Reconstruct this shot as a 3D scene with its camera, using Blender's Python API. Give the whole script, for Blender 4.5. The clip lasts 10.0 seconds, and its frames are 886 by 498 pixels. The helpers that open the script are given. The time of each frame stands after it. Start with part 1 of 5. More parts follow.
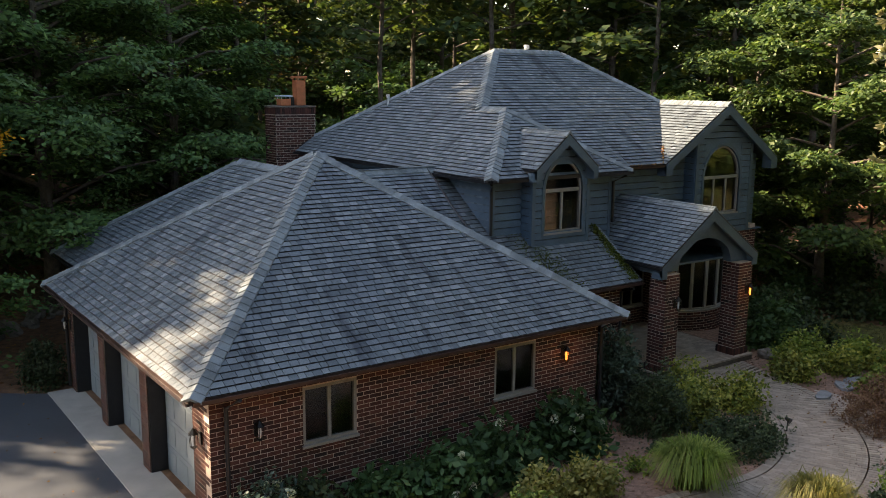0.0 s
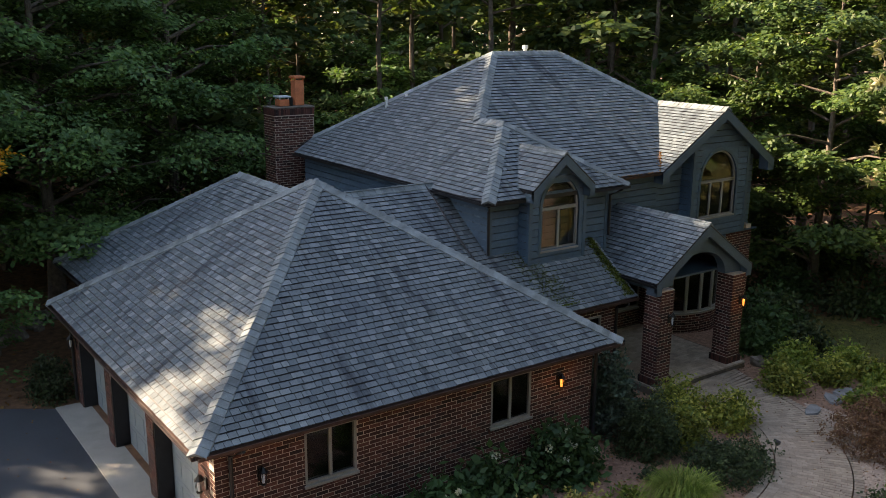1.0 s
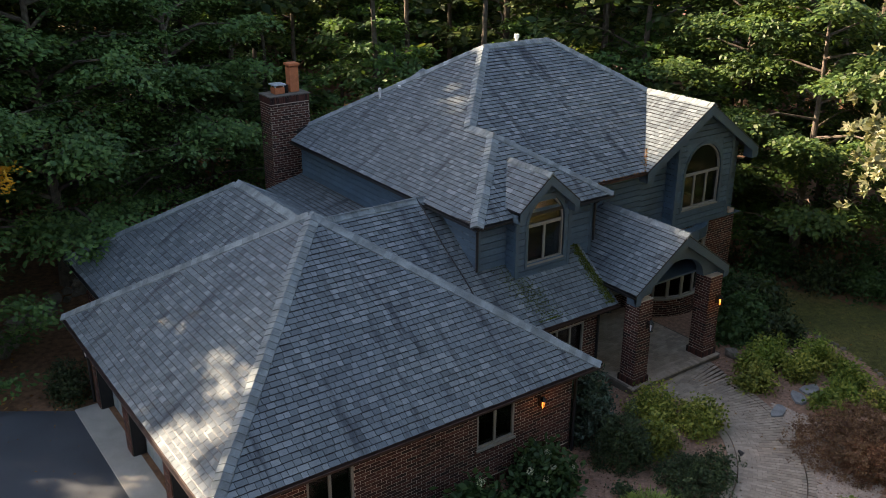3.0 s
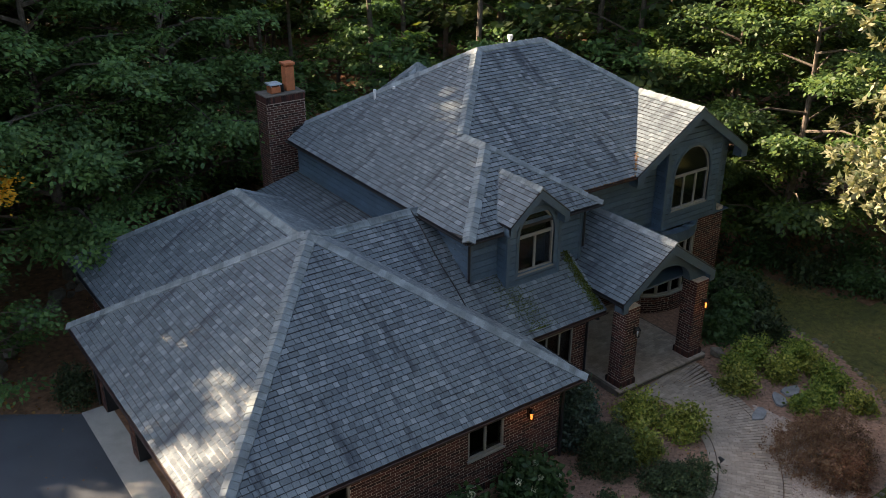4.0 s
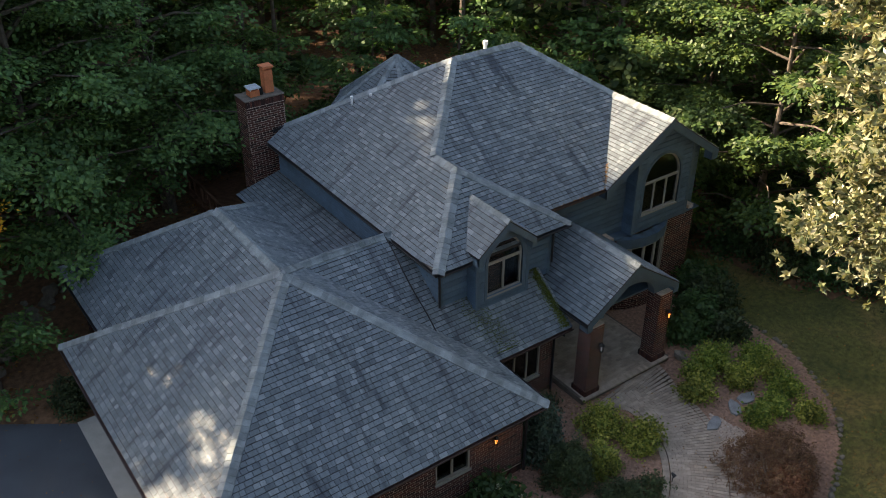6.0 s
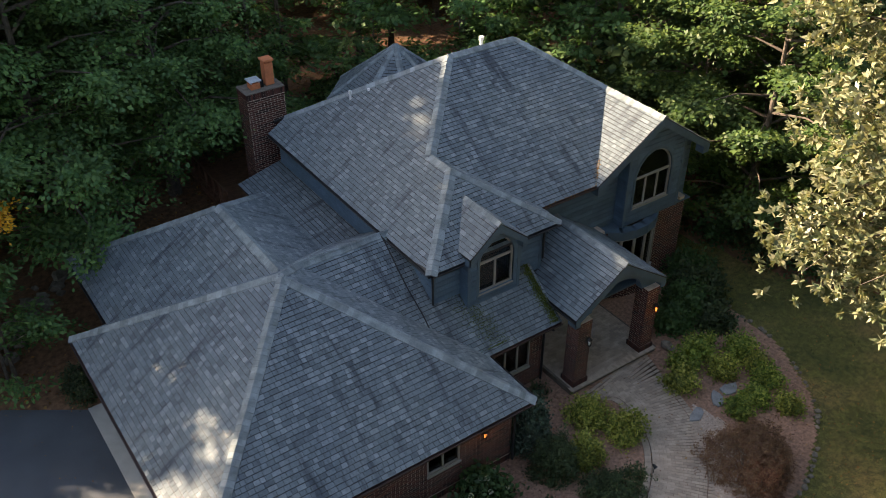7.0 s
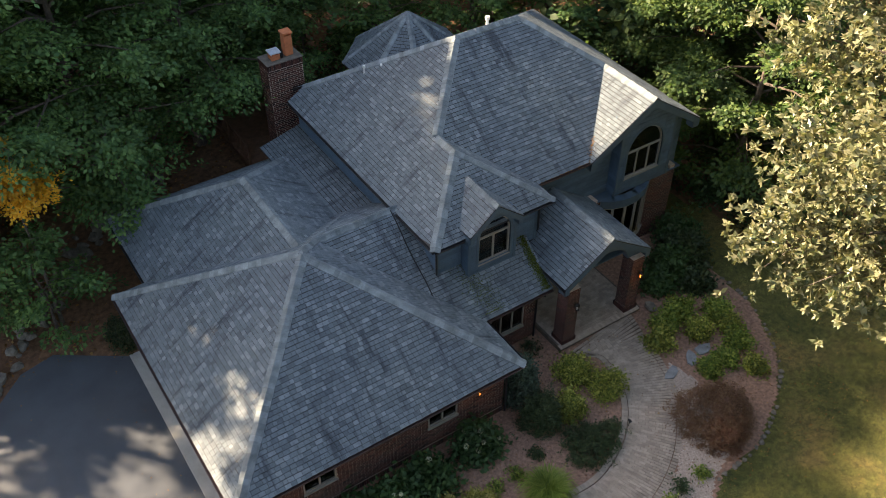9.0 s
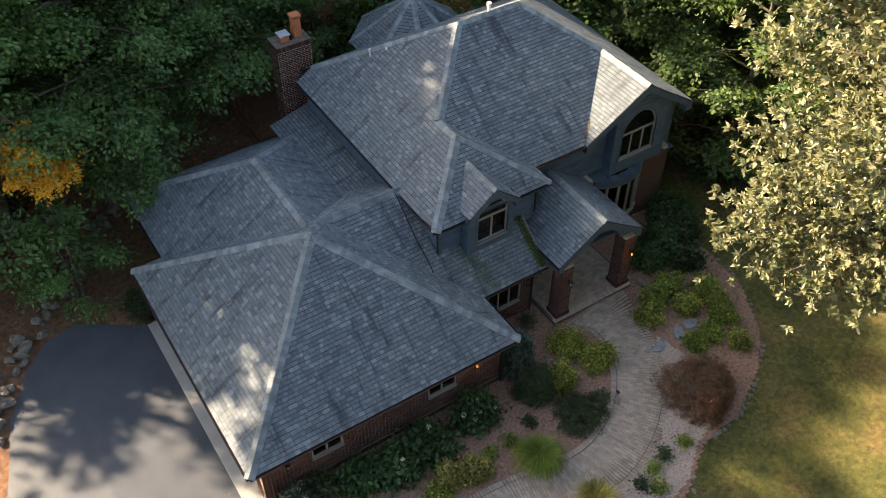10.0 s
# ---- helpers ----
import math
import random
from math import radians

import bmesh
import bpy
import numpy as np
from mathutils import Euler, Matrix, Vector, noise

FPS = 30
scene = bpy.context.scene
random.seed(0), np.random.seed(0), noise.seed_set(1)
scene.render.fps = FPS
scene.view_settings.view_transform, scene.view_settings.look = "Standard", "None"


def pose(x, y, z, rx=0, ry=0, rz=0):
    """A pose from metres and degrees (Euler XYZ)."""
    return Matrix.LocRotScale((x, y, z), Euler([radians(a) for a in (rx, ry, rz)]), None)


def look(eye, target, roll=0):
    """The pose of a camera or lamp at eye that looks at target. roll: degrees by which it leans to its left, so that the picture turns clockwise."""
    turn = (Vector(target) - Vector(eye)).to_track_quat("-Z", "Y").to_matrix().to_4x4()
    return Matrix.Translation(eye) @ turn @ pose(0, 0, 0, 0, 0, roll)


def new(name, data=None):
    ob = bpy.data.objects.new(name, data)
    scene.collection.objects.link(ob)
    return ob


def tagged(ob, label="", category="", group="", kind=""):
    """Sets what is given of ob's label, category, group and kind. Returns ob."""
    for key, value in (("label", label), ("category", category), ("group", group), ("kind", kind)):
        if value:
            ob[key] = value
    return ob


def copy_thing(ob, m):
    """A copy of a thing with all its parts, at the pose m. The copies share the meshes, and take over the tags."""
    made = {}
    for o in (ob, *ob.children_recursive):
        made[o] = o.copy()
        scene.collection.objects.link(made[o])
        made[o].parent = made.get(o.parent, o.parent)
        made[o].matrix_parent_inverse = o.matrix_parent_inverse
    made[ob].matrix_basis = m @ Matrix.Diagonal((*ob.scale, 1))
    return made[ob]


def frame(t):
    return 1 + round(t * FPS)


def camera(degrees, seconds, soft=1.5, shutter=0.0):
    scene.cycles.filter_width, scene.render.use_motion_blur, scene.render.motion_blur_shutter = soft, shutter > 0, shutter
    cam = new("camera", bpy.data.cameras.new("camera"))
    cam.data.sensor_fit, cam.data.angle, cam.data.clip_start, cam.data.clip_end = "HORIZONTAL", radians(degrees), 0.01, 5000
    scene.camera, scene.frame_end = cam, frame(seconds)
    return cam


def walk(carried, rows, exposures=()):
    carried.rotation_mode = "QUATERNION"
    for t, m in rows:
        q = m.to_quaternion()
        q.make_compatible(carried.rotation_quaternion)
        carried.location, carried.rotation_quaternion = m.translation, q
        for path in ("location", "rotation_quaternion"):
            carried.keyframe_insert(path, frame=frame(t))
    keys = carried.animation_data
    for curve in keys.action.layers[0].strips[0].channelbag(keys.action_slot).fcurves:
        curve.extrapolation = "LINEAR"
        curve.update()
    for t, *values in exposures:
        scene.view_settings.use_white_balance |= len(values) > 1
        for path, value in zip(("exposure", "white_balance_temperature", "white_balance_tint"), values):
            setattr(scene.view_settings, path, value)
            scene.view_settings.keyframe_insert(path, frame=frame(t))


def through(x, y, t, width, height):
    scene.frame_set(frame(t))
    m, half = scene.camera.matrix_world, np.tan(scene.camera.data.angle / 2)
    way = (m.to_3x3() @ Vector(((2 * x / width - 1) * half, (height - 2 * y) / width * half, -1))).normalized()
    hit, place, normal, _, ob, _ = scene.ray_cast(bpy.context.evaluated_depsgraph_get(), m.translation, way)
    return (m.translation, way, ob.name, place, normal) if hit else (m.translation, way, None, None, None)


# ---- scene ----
cam = camera(52.0, 10.0, 0.68)
PATH = [
    (0, (-4.683, -13.272, 7.708), (-3.539, -11.673, 7.343), 0.6),
    (0.5, (-4.683, -13.228, 8.684), (-3.543, -11.641, 8.257), 0.6),
    (1, (-4.593, -13.222, 9.59), (-3.464, -11.644, 9.104), 0.5),
    (1.5, (-4.585, -13.179, 10.53), (-3.466, -11.615, 9.981), 0.4),
    (2, (-4.613, -13.169, 11.457), (-3.506, -11.62, 10.843), 0.3),
    (2.5, (-4.601, -13.258, 12.372), (-3.506, -11.728, 11.694), 0.3),
    (3, (-4.431, -13.396, 13.289), (-3.35, -11.885, 12.55), 0.3),
    (4.5, (-4.153, -13.417, 16.092), (-3.113, -11.966, 15.19), 0.2),
    (5, (-3.919, -13.412, 17.005), (-2.897, -11.982, 16.051), 0.1),
    (5.5, (-3.529, -13.277, 17.973), (-2.523, -11.872, 16.966), 0.1),
    (6, (-3.097, -13.202, 18.897), (-2.109, -11.821, 17.84), 0.1),
    (7.5, (-2.641, -13.549, 21.572), (-1.735, -12.234, 20.368), -0.0),
    (8, (-2.595, -13.722, 22.486), (-1.718, -12.432, 21.235), 0.0),
    (8.5, (-2.536, -13.92, 23.492), (-1.691, -12.656, 22.193), -0.0),
    (9, (-2.756, -14.119, 24.449), (-1.932, -12.884, 23.108), 0.3),
    (9.5, (-2.755, -14.385, 25.387), (-1.963, -13.176, 24.004), 0.2),
    (10, (-2.915, -14.696, 26.265), (-2.143, -13.515, 24.848), 0.4),
]
walk(cam, [(t, look(eye, target, roll)) for t, eye, target, roll in PATH], [(0, 2.5, 8150, 15), (2, 2.46, 7900, 15), (6, 2.45, 7800, 14), (10, 2.57, 8050, 14)])

# ---- world, sun ----
SUN = Vector((-0.54, 0.69, 0.455)).normalized()
world = bpy.data.worlds.new("world")
scene.world = world
world.use_nodes = True
wn = world.node_tree
sky = wn.nodes.new("ShaderNodeTexSky")
sky.sky_type, sky.sun_disc = "NISHITA", False
sky.sun_elevation = math.asin(SUN.z)
sky.sun_rotation = math.atan2(SUN.x, SUN.y)
wn.links.new(sky.outputs[0], wn.nodes["Background"].inputs[0])
wn.nodes["Background"].inputs[1].default_value = 0.085
sun = new("sun", bpy.data.lights.new("sun", "SUN"))
sun.data.energy, sun.data.angle, sun.data.color = 3.9, radians(0.9), (1.0, 0.88, 0.72)
sun.matrix_world = look(SUN * 60, (0, 0, 0))

# ---- materials ----


def nodes_of(name):
    m = bpy.data.materials.new(name)
    m.use_nodes = True
    nt = m.node_tree
    return m, nt, nt.nodes["Principled BSDF"]


def add(nt, kind, **values):
    n = nt.nodes.new(kind)
    for key, v in values.items():
        n.inputs[key].default_value = v
    return n


def ramp(nt, src, stops):
    r = nt.nodes.new("ShaderNodeValToRGB")
    els = r.color_ramp.elements
    while len(els) < len(stops):
        els.new(0.5)
    for e, (p, c) in zip(els, stops):
        e.position, e.color = p, (*c, 1)
    nt.links.new(src, r.inputs[0])
    return r.outputs[0]


def mixed(nt, fac, a, b, mode="MIX"):
    m = nt.nodes.new("ShaderNodeMix")
    m.data_type, m.blend_type = "RGBA", mode
    for sock, v in ((m.inputs[0], fac), (m.inputs[6], a), (m.inputs[7], b)):
        if isinstance(v, (int, float)):
            sock.default_value = v
        elif isinstance(v, tuple):
            sock.default_value = (*v, 1)
        else:
            nt.links.new(v, sock)
    return m.outputs[2]


def noise_of(nt, scale, detail=4.0, rough=0.55, stretch=None):
    co = nt.nodes.new("ShaderNodeNewGeometry").outputs["Position"]
    if stretch:
        mp = nt.nodes.new("ShaderNodeMapping")
        mp.inputs["Scale"].default_value = stretch
        nt.links.new(co, mp.inputs[0])
        co = mp.outputs[0]
    n = add(nt, "ShaderNodeTexNoise", Scale=scale, Detail=detail, Roughness=rough)
    nt.links.new(co, n.inputs["Vector"])
    return n.outputs["Fac"]


def bump(nt, bsdf, src, strength, dist=0.01):
    b = add(nt, "ShaderNodeBump", Strength=strength, Distance=dist)
    nt.links.new(src, b.inputs["Height"])
    nt.links.new(b.outputs[0], bsdf.inputs["Normal"])


def simple(name, col, rough=0.6, metal=0.0, var=0.25, scale=6.0, fine=60.0, bumps=0.2, piece="", pvar=0.3, spec=0.5):
    """A surface with coarse stains, fine grain and, for pieces, a shade of its own for each."""
    m, nt, b = nodes_of(name)
    dark, light = tuple(c * (1 - var) for c in col), tuple(min(1, c * (1 + var)) for c in col)
    big = ramp(nt, noise_of(nt, scale), [(0.3, dark), (0.7, light)])
    fine_n = noise_of(nt, fine, 3)
    grain = ramp(nt, fine_n, [(0.25, (0.72,) * 3), (0.75, (1.22,) * 3)])
    c = mixed(nt, 1.0, big, grain, "MULTIPLY")
    if piece:
        src = (nt.nodes.new("ShaderNodeObjectInfo").outputs["Random"] if piece == "object"
               else nt.nodes.new("ShaderNodeNewGeometry").outputs["Random Per Island"])
        c = mixed(nt, 1.0, c, ramp(nt, src, [(0.0, (1 - pvar,) * 3), (1.0, (1 + pvar,) * 3)]), "MULTIPLY")
    nt.links.new(c, b.inputs["Base Color"])
    b.inputs["Roughness"].default_value, b.inputs["Metallic"].default_value = rough, metal
    b.inputs["Specular IOR Level"].default_value = spec
    if bumps:
        bump(nt, b, fine_n, bumps)
    return m


def leafy(name, cols, through=0.35, rough=0.55):
    """Leaves: a colour for each leaf, coarse tone over the crown, light let through."""
    m, nt, b = nodes_of(name)
    rnd = nt.nodes.new("ShaderNodeNewGeometry").outputs["Random Per Island"]
    c = ramp(nt, rnd, [(i / (len(cols) - 1), k) for i, k in enumerate(cols)])
    c = mixed(nt, 1.0, c, ramp(nt, noise_of(nt, 0.7, 3), [(0.3, (0.65,) * 3), (0.7, (1.3,) * 3)]), "MULTIPLY")
    nt.links.new(c, b.inputs["Base Color"])
    b.inputs["Roughness"].default_value = rough
    b.inputs["Specular IOR Level"].default_value = 0.35
    t = nt.nodes.new("ShaderNodeBsdfTranslucent")
    nt.links.new(mixed(nt, 1.0, c, (1.15, 1.12, 0.7), "MULTIPLY"), t.inputs[0])
    mx = nt.nodes.new("ShaderNodeMixShader")
    mx.inputs[0].default_value = through
    nt.links.new(b.outputs[0], mx.inputs[1])
    nt.links.new(t.outputs[0], mx.inputs[2])
    nt.links.new(mx.outputs[0], nt.nodes["Material Output"].inputs[0])
    return m


def roofing(name, piece):
    """Weathered grey shingle: a tone for each piece, runs of dark algae down the slope, lichen."""
    m, nt, b = nodes_of(name)
    src = (nt.nodes.new("ShaderNodeObjectInfo").outputs["Random"] if piece == "object"
           else nt.nodes.new("ShaderNodeNewGeometry").outputs["Random Per Island"])
    c = ramp(nt, src, [(0.0, (0.088, 0.109, 0.121)), (0.25, (0.122, 0.149, 0.163)), (0.8, (0.150, 0.179, 0.193)), (1.0, (0.212, 0.243, 0.254))])
    c = mixed(nt, 1.0, c, ramp(nt, noise_of(nt, 0.35, 5), [(0.3, (0.86, 0.88, 0.92)), (0.68, (1.12, 1.11, 1.08))]), "MULTIPLY")
    # runs of algae follow the fall of each slope: fine across it, long down it
    geo = nt.nodes.new("ShaderNodeNewGeometry")
    pos, nrm = (nt.nodes.new("ShaderNodeSeparateXYZ") for _ in range(2))
    nt.links.new(geo.outputs["Position"], pos.inputs[0])
    nt.links.new(geo.outputs["True Normal"], nrm.inputs[0])
    sq = []
    for k in (0, 1):
        q = nt.nodes.new("ShaderNodeMath")
        q.operation = "ABSOLUTE"
        nt.links.new(nrm.outputs[k], q.inputs[0])
        sq.append(q.outputs[0])
    west = nt.nodes.new("ShaderNodeMath")
    west.operation = "GREATER_THAN"
    nt.links.new(sq[0], west.inputs[0])
    nt.links.new(sq[1], west.inputs[1])
    across = nt.nodes.new("ShaderNodeMix")
    nt.links.new(west.outputs[0], across.inputs[0])
    nt.links.new(pos.outputs[0], across.inputs[2])
    nt.links.new(pos.outputs[1], across.inputs[3])
    co = nt.nodes.new("ShaderNodeCombineXYZ")
    for k, src2, f in ((0, across.outputs[0], 2.6), (2, pos.outputs[2], 0.55)):
        q = nt.nodes.new("ShaderNodeMath")
        q.operation = "MULTIPLY"
        q.inputs[1].default_value = f
        nt.links.new(src2, q.inputs[0])
        nt.links.new(q.outputs[0], co.inputs[k])
    run = add(nt, "ShaderNodeTexNoise", Scale=1.0, Detail=5.0, Roughness=0.62)
    nt.links.new(co.outputs[0], run.inputs["Vector"])
    c = mixed(nt, 1.0, c, ramp(nt, run.outputs["Fac"], [(0.545, (1, 1, 1)), (0.66, (0.38, 0.39, 0.43))]), "MULTIPLY")
    fine_n = noise_of(nt, 130, 2)
    c = mixed(nt, 1.0, c, ramp(nt, fine_n, [(0.3, (0.7,) * 3), (0.7, (1.25,) * 3)]), "MULTIPLY")
    nt.links.new(c, b.inputs["Base Color"])
    b.inputs["Roughness"].default_value = 0.72
    b.inputs["Specular IOR Level"].default_value = 0.55
    bump(nt, b, fine_n, 0.5, 0.006)
    return m


def bricking(name, piece):
    m, nt, b = nodes_of(name)
    src = (nt.nodes.new("ShaderNodeObjectInfo").outputs["Random"] if piece == "object"
           else nt.nodes.new("ShaderNodeNewGeometry").outputs["Random Per Island"])
    c = ramp(nt, src, [(0.0, (0.022, 0.010, 0.009)), (0.35, (0.060, 0.019, 0.014)), (0.75, (0.095, 0.029, 0.020)), (1.0, (0.135, 0.048, 0.033))])
    c = mixed(nt, 1.0, c, ramp(nt, noise_of(nt, 14, 4), [(0.3, (0.7,) * 3), (0.7, (1.2,) * 3)]), "MULTIPLY")
    fine_n = noise_of(nt, 180, 2)
    nt.links.new(c, b.inputs["Base Color"])
    b.inputs["Roughness"].default_value = 0.85
    bump(nt, b, fine_n, 0.4, 0.004)
    return m


M_SHINGLE, M_SHINGLE1 = roofing("weathered_shingle", "island"), roofing("weathered_shingle_piece", "object")
M_BRICK, M_BRICK1 = bricking("red_brick", "island"), bricking("red_brick_piece", "object")
M_CAP = simple("ridge_cap", (0.188, 0.218, 0.226), 0.72, var=0.3, scale=3, piece="object", pvar=0.2)
M_MORTAR = simple("mortar", (0.54, 0.42, 0.335), 0.95, var=0.2, bumps=0.4)
M_SIDING = simple("blue_grey_siding", (0.076, 0.125, 0.172), 0.6, var=0.16, scale=2.5, fine=35, piece="object", pvar=0.16)
M_SHAKE = simple("blue_shake", (0.105, 0.15, 0.185), 0.65, var=0.3, scale=5, piece="island", pvar=0.4)
M_TRIM = simple("blue_grey_trim", (0.074, 0.118, 0.156), 0.5, var=0.12, scale=3)
M_FASCIA = simple("dark_gutter", (0.022, 0.021, 0.023), 0.4, var=0.2)
M_COPPER = simple("brown_gutter", (0.075, 0.045, 0.038), 0.45, metal=0.2, var=0.3)
M_FRAME = simple("taupe_window_frame", (0.27, 0.25, 0.22), 0.5, var=0.08)
M_DOOR = simple("garage_door_paint", (0.24, 0.285, 0.31), 0.5, var=0.08, scale=2)
M_DARK = simple("dark_interior", (0.02, 0.02, 0.022), 0.9, var=0.2)
M_ASPHALT = simple("driveway_asphalt", (0.080, 0.088, 0.100), 0.42, var=0.15, scale=0.8, fine=220, bumps=0.3)
M_CONCRETE = simple("concrete", (0.42, 0.40, 0.36), 0.9, var=0.15, scale=1.5, fine=120)
M_PAVER = simple("paver_brick", (0.36, 0.285, 0.225), 0.9, var=0.15, scale=3, fine=90, piece="island", pvar=0.17)
M_PAVER1 = simple("paver_brick_piece", (0.36, 0.285, 0.225), 0.9, var=0.15, scale=3, fine=90, piece="object", pvar=0.17)
M_JOINT = simple("paver_joint", (0.14, 0.11, 0.085), 0.95)
M_MULCH = simple("bark_mulch", (0.29, 0.165, 0.115), 0.95, var=0.4, scale=9, fine=70, bumps=1.0)
M_GRAVEL = simple("pale_gravel", (0.42, 0.325, 0.265), 0.95, var=0.3, scale=14, fine=60, bumps=1.0)
M_STONE = simple("field_stone", (0.14, 0.118, 0.095), 0.9, var=0.35, scale=5, fine=50, piece="island", pvar=0.35, bumps=0.5)
M_FLAG = simple("flagstone", (0.23, 0.235, 0.24), 0.85, var=0.2, scale=4)
M_BARK = simple("bark", (0.12, 0.095, 0.075), 0.95, var=0.4, scale=6, fine=40, bumps=1.0)
M_LITTER = simple("leaf_litter", (0.19, 0.095, 0.05), 0.95, var=0.45, scale=5, fine=45, bumps=1.0)
M_TERRA = simple("terracotta", (0.55, 0.17, 0.07), 0.8, var=0.15, scale=6)
M_STEEL = simple("steel_cap", (0.62, 0.68, 0.74), 0.35, metal=0.4, var=0.1)
M_WHITE = simple("white_pipe", (0.75, 0.75, 0.74), 0.5, var=0.08)
M_BLACK = simple("black_metal", (0.02, 0.02, 0.02), 0.4, metal=0.6)
M_WOOD = simple("deck_wood", (0.20, 0.095, 0.055), 0.8, var=0.25, scale=4, piece="island", pvar=0.2)
M_OAKDOOR = simple("stained_door", (0.16, 0.07, 0.035), 0.45, var=0.25, scale=4)
L_GREEN = leafy("maple_leaves", [(0.05, 0.115, 0.038), (0.092, 0.185, 0.055), (0.16, 0.265, 0.078)])
L_SIDE = leafy("side_tree_leaves", [(0.035, 0.075, 0.022), (0.065, 0.12, 0.03), (0.12, 0.17, 0.04)])
L_DEEP = leafy("forest_leaves", [(0.03, 0.062, 0.026), (0.065, 0.11, 0.035), (0.13, 0.16, 0.042)], 0.45)
L_WARM = leafy("turning_leaves", [(0.05, 0.075, 0.022), (0.13, 0.13, 0.03), (0.26, 0.16, 0.035)])
# the oak's cream tone has the sun's gloss put into the leaf colour
L_PALE = leafy("pale_oak_leaves", [(0.10, 0.13, 0.065), (0.21, 0.215, 0.115), (0.39, 0.365, 0.225)], 0.3, 0.38)
L_LIME = leafy("bright_leaves", [(0.075, 0.135, 0.026), (0.17, 0.24, 0.045), (0.36, 0.39, 0.09)])
L_YELLOW = leafy("yellow_leaves", [(0.6, 0.28, 0.02), (0.8, 0.45, 0.04), (0.65, 0.4, 0.06)])
L_BOX = leafy("boxwood_leaves", [(0.08, 0.12, 0.022), (0.22, 0.25, 0.045), (0.46, 0.43, 0.10)], 0.25)
L_DARK = leafy("yew_leaves", [(0.02, 0.04, 0.016), (0.04, 0.068, 0.026), (0.085, 0.11, 0.04)], 0.15)
L_HOLLY = leafy("holly_leaves", [(0.03, 0.06, 0.04), (0.06, 0.105, 0.07), (0.12, 0.165, 0.115)], 0.15, 0.35)
L_HYD = leafy("hydrangea_leaves", [(0.03, 0.075, 0.025), (0.05, 0.11, 0.035), (0.08, 0.15, 0.05)], 0.25)
L_RED = leafy("red_maple_leaves", [(0.11, 0.055, 0.036), (0.19, 0.10, 0.058), (0.27, 0.165, 0.09)], 0.2)
L_RUST = leafy("rust_leaves", [(0.14, 0.055, 0.034), (0.24, 0.105, 0.06), (0.33, 0.17, 0.095)], 0.2)
L_GOLD = leafy("golden_leaves", [(0.13, 0.14, 0.03), (0.26, 0.24, 0.06), (0.40, 0.34, 0.11)], 0.25)
L_GRASSY = leafy("grass_blades", [(0.10, 0.16, 0.025), (0.17, 0.24, 0.04), (0.27, 0.32, 0.08)], 0.3)
L_BLOOM = leafy("cream_flowers", [(0.45, 0.48, 0.3), (0.6, 0.6, 0.42), (0.7, 0.68, 0.52)], 0.2)


def glass_mat():
    m, nt, b = nodes_of("window_glass")
    # dark tint stands in for the dimness of the rooms behind
    b.inputs["Base Color"].default_value = (0.26, 0.29, 0.30, 1)
    b.inputs["Roughness"].default_value = 0.03
    b.inputs["Transmission Weight"].default_value = 1.0
    b.inputs["IOR"].default_value = 1.5
    bump(nt, b, noise_of(nt, 3.0, 2), 0.03, 0.02)
    return m


def glow_mat():
    m, nt, b = nodes_of("lamp_glow")
    b.inputs["Base Color"].default_value = (0.9, 0.5, 0.2, 1)
    b.inputs["Emission Color"].default_value = (1.0, 0.27, 0.05, 1)
    b.inputs["Emission Strength"].default_value = 0.42
    return m


def lawn_mat():
    m, nt, b = nodes_of("lawn")
    c = ramp(nt, noise_of(nt, 0.45, 6), [(0.3, (0.062, 0.075, 0.018)), (0.5, (0.115, 0.115, 0.03)), (0.7, (0.20, 0.145, 0.055))])
    c = mixed(nt, 1.0, c, ramp(nt, noise_of(nt, 5.0, 5, 0.65), [(0.34, (0.55, 0.6, 0.55)), (0.66, (1.45, 1.35, 1.2))]), "MULTIPLY")
    f = noise_of(nt, 38, 3)
    c = mixed(nt, 1.0, c, ramp(nt, f, [(0.32, (0.4,) * 3), (0.68, (1.6,) * 3)]), "MULTIPLY")
    nt.links.new(c, b.inputs["Base Color"])
    b.inputs["Roughness"].default_value = 0.95
    bump(nt, b, f, 1.0, 0.05)
    return m


M_GLASS, M_GLOW, M_LAWN = glass_mat(), glow_mat(), lawn_mat()

# ---- building blocks ----


def raw(name, verts, faces, material, parent=None, label=""):
    me = bpy.data.meshes.new(name)
    me.from_pydata([tuple(v) for v in verts], [], [tuple(f) for f in faces])
    me.materials.append(material)
    me.update()
    ob = new(name, me)
    ob.parent = parent
    if label:
        ob["label"] = label
    return ob


def part(name, bm, material, parent=None, label=""):
    me = bpy.data.meshes.new(name)
    bm.to_mesh(me)
    bm.free()
    me.materials.append(material)
    ob = new(name, me)
    ob.parent = parent
    if label:
        ob["label"] = label
    return ob


def empty(name, x=0, y=0, z=0):
    e = new(name)
    e.location = (x, y, z)
    e.empty_display_size = 0.2
    return e


def add_box(bm, x0, y0, z0, x1, y1, z1, bev=0.0, m=None):
    r = bmesh.ops.create_cube(bm, size=1.0)
    vs = r["verts"]
    for v in vs:
        v.co = Vector((x0 + (v.co.x + 0.5) * (x1 - x0), y0 + (v.co.y + 0.5) * (y1 - y0), z0 + (v.co.z + 0.5) * (z1 - z0)))
        if m is not None:
            v.co = m @ v.co
    if bev:
        bmesh.ops.bevel(bm, geom=list({e for v in vs for e in v.link_edges}), offset=bev, segments=1, affect="EDGES")
    return vs


